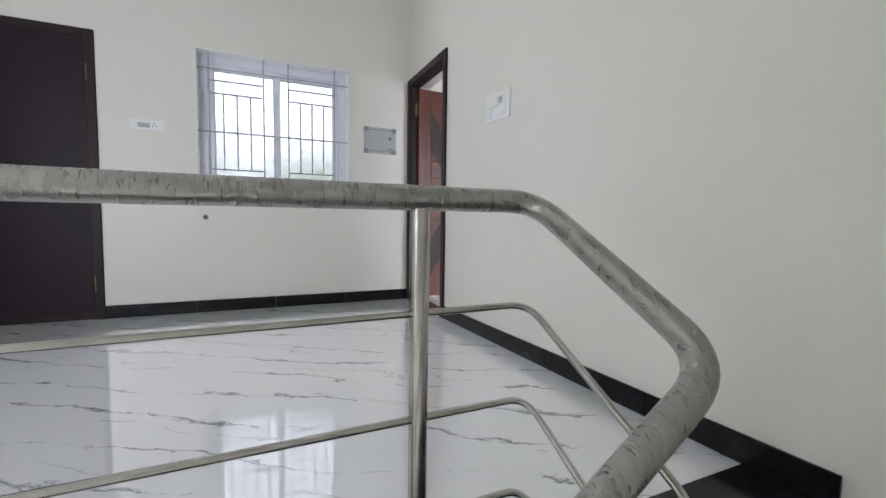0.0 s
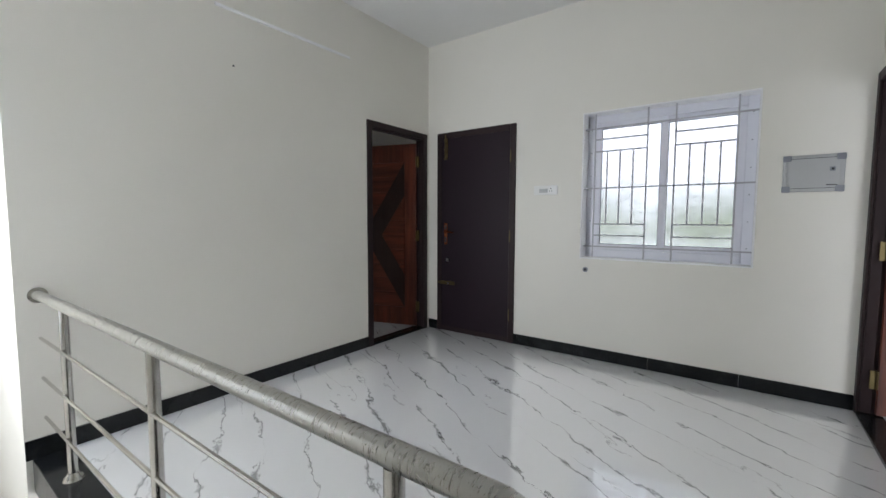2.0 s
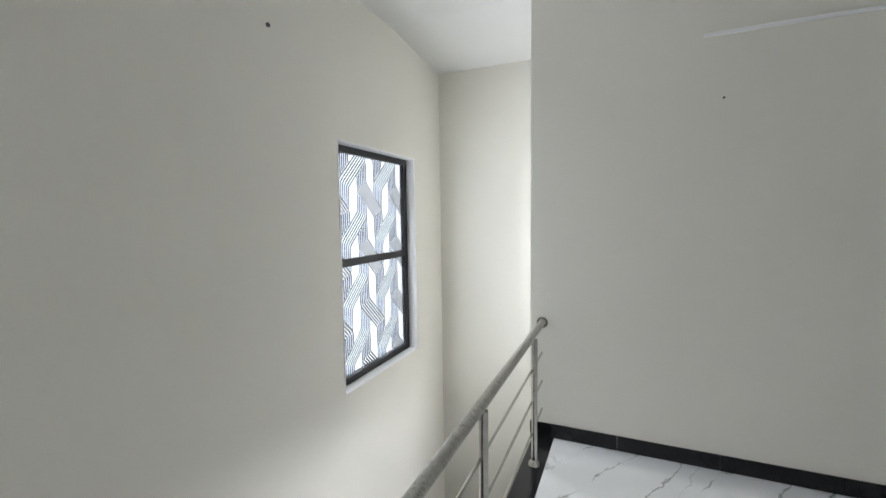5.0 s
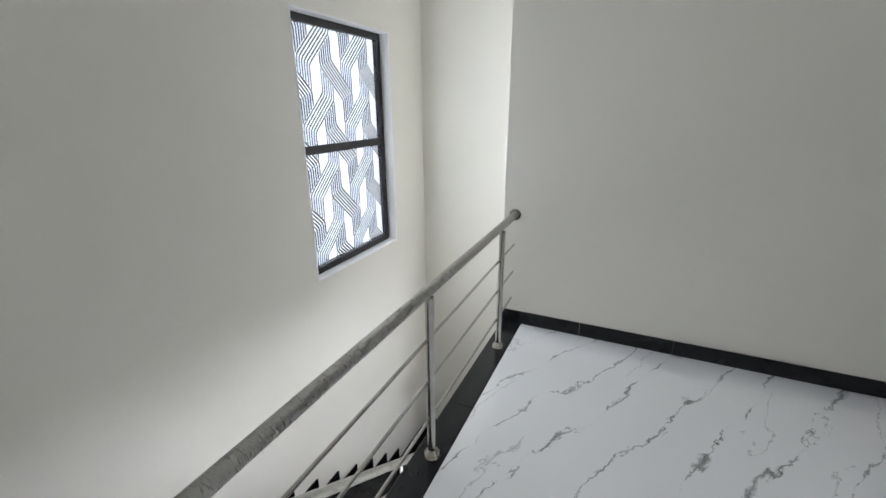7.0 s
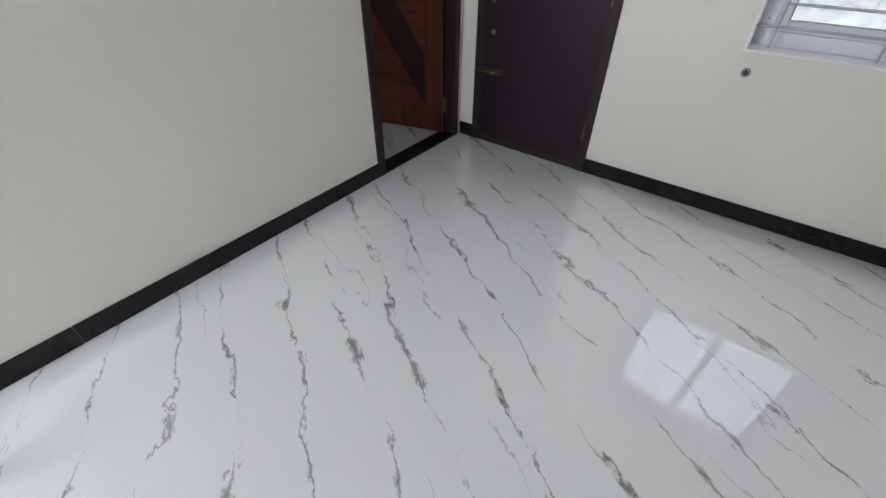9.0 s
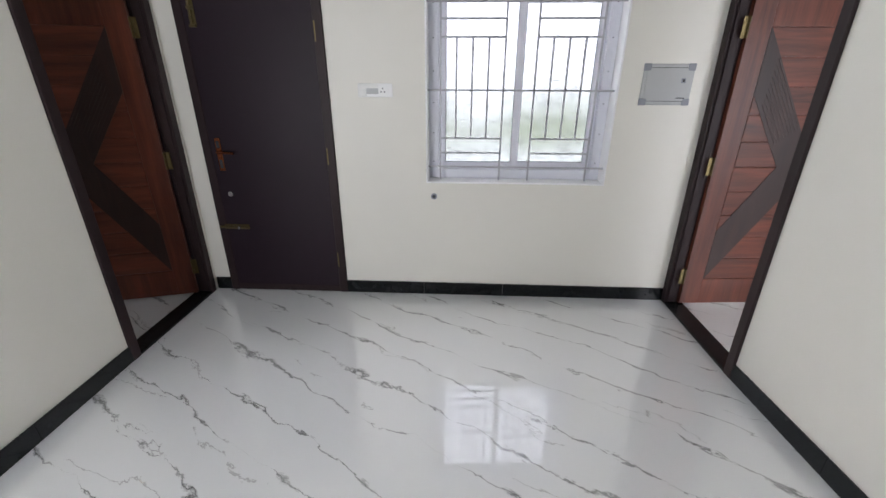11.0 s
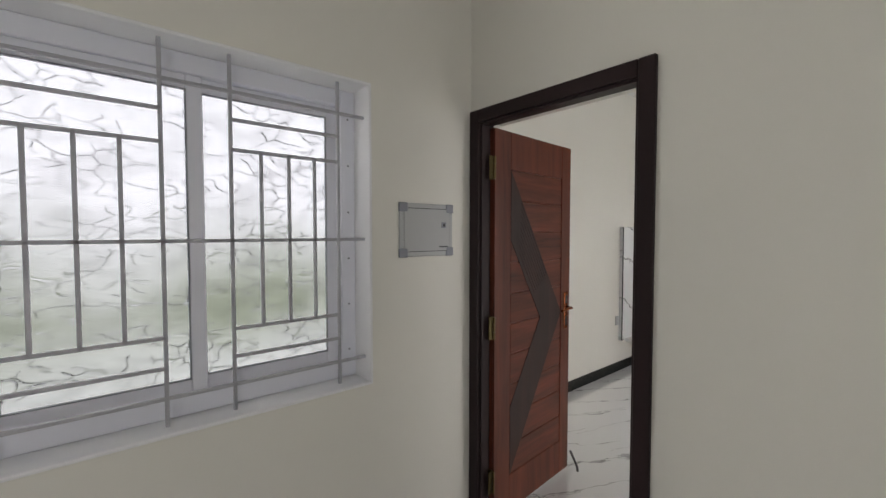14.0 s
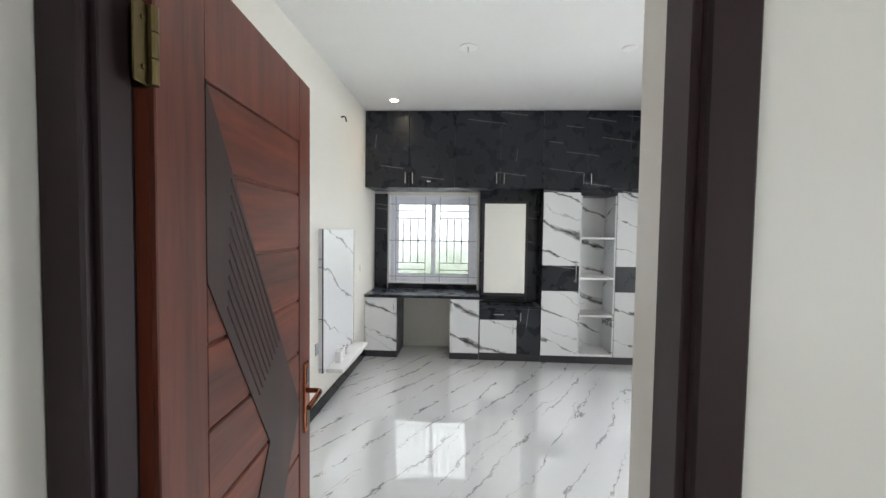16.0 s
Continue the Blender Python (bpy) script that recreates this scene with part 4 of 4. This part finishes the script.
# dressing unit with mirror and drawer
du = thing("dressing_unit", pose(0, 0, 0), "black dressing unit with tall mirror and a drawer", "dressing table")
part("back_panel", box(BX1 - 0.25, BX1 - 0.002, 2.31, 3.058, 0.70, 2.128), M_LAMB, du)
part("mirror", box(BX1 - 0.262, BX1 - 0.25, 2.47, 3.00, 0.80, 1.965, 0.002), M_MIRROR, du, "tall plain mirror")
part("mirror_border", boxes([(BX1 - 0.275, BX1 - 0.25, 2.44, 2.469, 0.77, 1.995), (BX1 - 0.275, BX1 - 0.25, 3.001, 3.03, 0.77, 1.995), (BX1 - 0.275, BX1 - 0.25, 2.469, 3.001, 0.77, 0.799), (BX1 - 0.275, BX1 - 0.25, 2.469, 3.001, 1.966, 1.995)], 0.002), M_EDGE, du)
part("counter", box(XF - 0.01, BX1 - 0.251, 2.31, 3.058, 0.655, 0.69, 0.003), M_LAMB, du)
part("body", box(XF + 0.02, BX1 - 0.03, 2.31, 3.058, 0.085, 0.654), M_LAMB, du)
part("plinth", box(XF + 0.025, BX1 - 0.03, 2.31, 3.058, 0, 0.084), M_EDGE, du)
dr = part("drawer", box(XF, XF + 0.018, 2.60, 3.05, 0.515, 0.65, 0.0015), M_LAMB, du)
bow_handle(dr, XF, 2.82, 0.585, 0.12, "y")
d = part("door", box(XF, XF + 0.018, 2.60, 3.05, 0.10, 0.51, 0.0015), M_LAMW, du, "white marble-look door")
bow_handle(d, XF, 2.645, 0.40, 0.10)
d = part("door", box(XF, XF + 0.018, 2.32, 2.595, 0.10, 0.65, 0.0015), M_LAMB, du)
bow_handle(d, XF, 2.555, 0.56, 0.10)


def wardrobe_door(y0, y1):
    u = thing("wardrobe", pose(0, 0, 0), "white marble-look wardrobe with a black middle band", "wardrobe", "wardrobes")
    part("body", box(XF + 0.02, BX1 - 0.002, y0, y1, 0.085, 2.128), M_LAMB, u)
    part("plinth", box(XF + 0.01, BX1 - 0.002, y0, y1, 0, 0.085), M_EDGE, u)
    for z0, z1, mt in ((0.09, 0.885, M_LAMW), (0.888, 1.195, M_LAMB), (1.198, 2.085, M_LAMW)):
        part("door_panel", box(XF, XF + 0.018, y0 + 0.003, y1 - 0.003, z0, z1, 0.0015), mt, u)
    bow_handle(u, XF, y0 + 0.045, 1.13, 0.26)
    part("lock", disc((XF - 0.003, y0 + 0.05, 1.02), (1, 0, 0), 0.012, 0.008, n=14), M_CHROME, u)


wardrobe_door(1.86, 2.308)
os_ = thing("open_shelf", pose(0, 0, 0), "open empty marble-look shelf unit between wardrobes", "shelf")
y0, y1 = 1.43, 1.858
part("back", box(BX1 - 0.20, BX1 - 0.002, y0 + 0.018, y1 - 0.018, 0.10, 2.05), M_LAMW, os_)
part("side", box(XF + 0.012, BX1 - 0.002, y0, y0 + 0.018, 0.085, 2.05), M_LAMN, os_)
part("side", box(XF + 0.012, BX1 - 0.002, y1 - 0.018, y1, 0.085, 2.05), M_LAMN, os_)
part("head", box(XF + 0.012, BX1 - 0.002, y0, y1, 2.05, 2.128), M_LAMB, os_)
part("plinth", box(XF + 0.01, BX1 - 0.002, y0, y1, 0, 0.085), M_EDGE, os_)
for z in (0.10, 0.585, 1.045, 1.535):
    part("shelf", box(XF + 0.015, BX1 - 0.201, y0 + 0.018, y1 - 0.018, z - 0.012, z + 0.012, 0.001), M_PLASTIC, os_)
wardrobe_door(0.98, 1.428)
tagged(link("cornice_strip", box(XF + 0.01, XF + 0.03, 0.98, 2.308, 2.086, 2.127, 0.002), M_LAMB), "black strip above the wardrobes", "trim", "", "structure")

# marble panel with floating shelf
tv = thing("wall_panel_unit", pose(0, 0, 0), "white marble-look wall panel with a floating shelf", "wall unit")
part("panel", box(4.22, 5.18, BY1 - 0.045, BY1 - 0.001, 0.345, 1.60, 0.002), M_LAMN, tv)
for x in (4.213, 5.181):
    part("edge_strip", box(x, x + 0.006, BY1 - 0.047, BY1 - 0.036, 0.345, 1.60), M_EDGE, tv)
part("shelf", box(4.28, 5.20, BY1 - 0.20, BY1 - 0.046, 0.330, 0.365, 0.003), M_PLASTIC, tv)
part("bracket", box(4.40, 5.08, BY1 - 0.17, BY1 - 0.046, 0.285, 0.329, 0.003), M_PLASTIC, tv)
for x, h in ((4.62, 0.10), (4.74, 0.075)):
    bt = thing("small_bottle", pose(x, BY1 - 0.10, 0.366), "small white bottle on the floating shelf", "bottle", "bottles on the shelf")
    part("body", disc((0, 0, h / 2), (0, 0, 1), 0.018, h, n=16), M_PLASTIC, bt, "", True)
    part("cap", disc((0, 0, h + 0.011), (0, 0, 1), 0.009, 0.022, n=12), M_CHROME, bt, "", True)
tagged(link("small_box", box(4.44, 4.53, BY1 - 0.13, BY1 - 0.08, 0.366, 0.47, 0.002), M_PLASTIC), "small white box on the floating shelf", "box")
tagged(link("socket_plate", box(4.14, 4.20, BY1 - 0.012, BY1, 0.52, 0.62, 0.003), M_GREY), "grey socket plate beside the marble panel", "socket")
tagged(link("light_switch", box(5.60, 5.66, BY1 - 0.010, BY1, 1.10, 1.18, 0.003), M_PLASTIC), "small white switch plate on the bedroom wall", "switch")
wh = thing("wall_hook", pose(4.85, BY1, 2.72), "small dark wire end in the bedroom wall", "wire")
part("wire", tube([(0, 0, 0), (0, -0.04, 0.01), (0.02, -0.05, -0.04)], 0.008, n=8, fillet=0.015), M_DARK, wh)

# recessed ceiling lights
w = Nodes("warm_led")
e = w.n("Emission", Color=rgb(1.0, 0.86, 0.66), Strength=14.0)
w.tree.links.new(e.outputs[0], w.out.inputs[0])
M_LED = w.mat
for x, y, on in ((5.43, 4.07, True), (4.16, 1.96, False)):
    dl = thing("downlight", pose(x, y, ZB), "small round recessed ceiling light" + (", lit warm white" if on else ", switched off"), "ceiling light", "downlights")
    part("ring", disc((0, 0, -0.004), (0, 0, 1), 0.055, 0.010, n=28, r2=0.06), M_PLASTIC, dl)
    part("lens", disc((0, 0, -0.010), (0, 0, 1), 0.040, 0.004, n=24), M_LED if on else M_PLASTIC, dl)
lamp = new("downlight_lamp", bpy.data.lights.new("downlight_lamp", "SPOT"))
lamp.data.energy, lamp.data.color, lamp.data.spot_size, lamp.data.spot_blend, lamp.data.shadow_soft_size = 5, (1.0, 0.82, 0.6), radians(150), 1.0, 0.06
lamp.matrix_world = pose(5.43, 4.07, ZB - 0.03)
fh = thing("fan_hook_box", pose(4.11, 3.24, ZB), "white ceiling plate with fan hook", "fan hook")
part("plate", disc((0, 0, -0.004), (0, 0, 1), 0.07, 0.012, n=24), M_PLASTIC, fh)
part("hook", tube([(-0.02, 0, -0.008), (-0.02, 0, -0.035), (0.02, 0, -0.035), (0.02, 0, -0.008)], 0.005, n=8, fillet=0.02), M_GREY, fh)
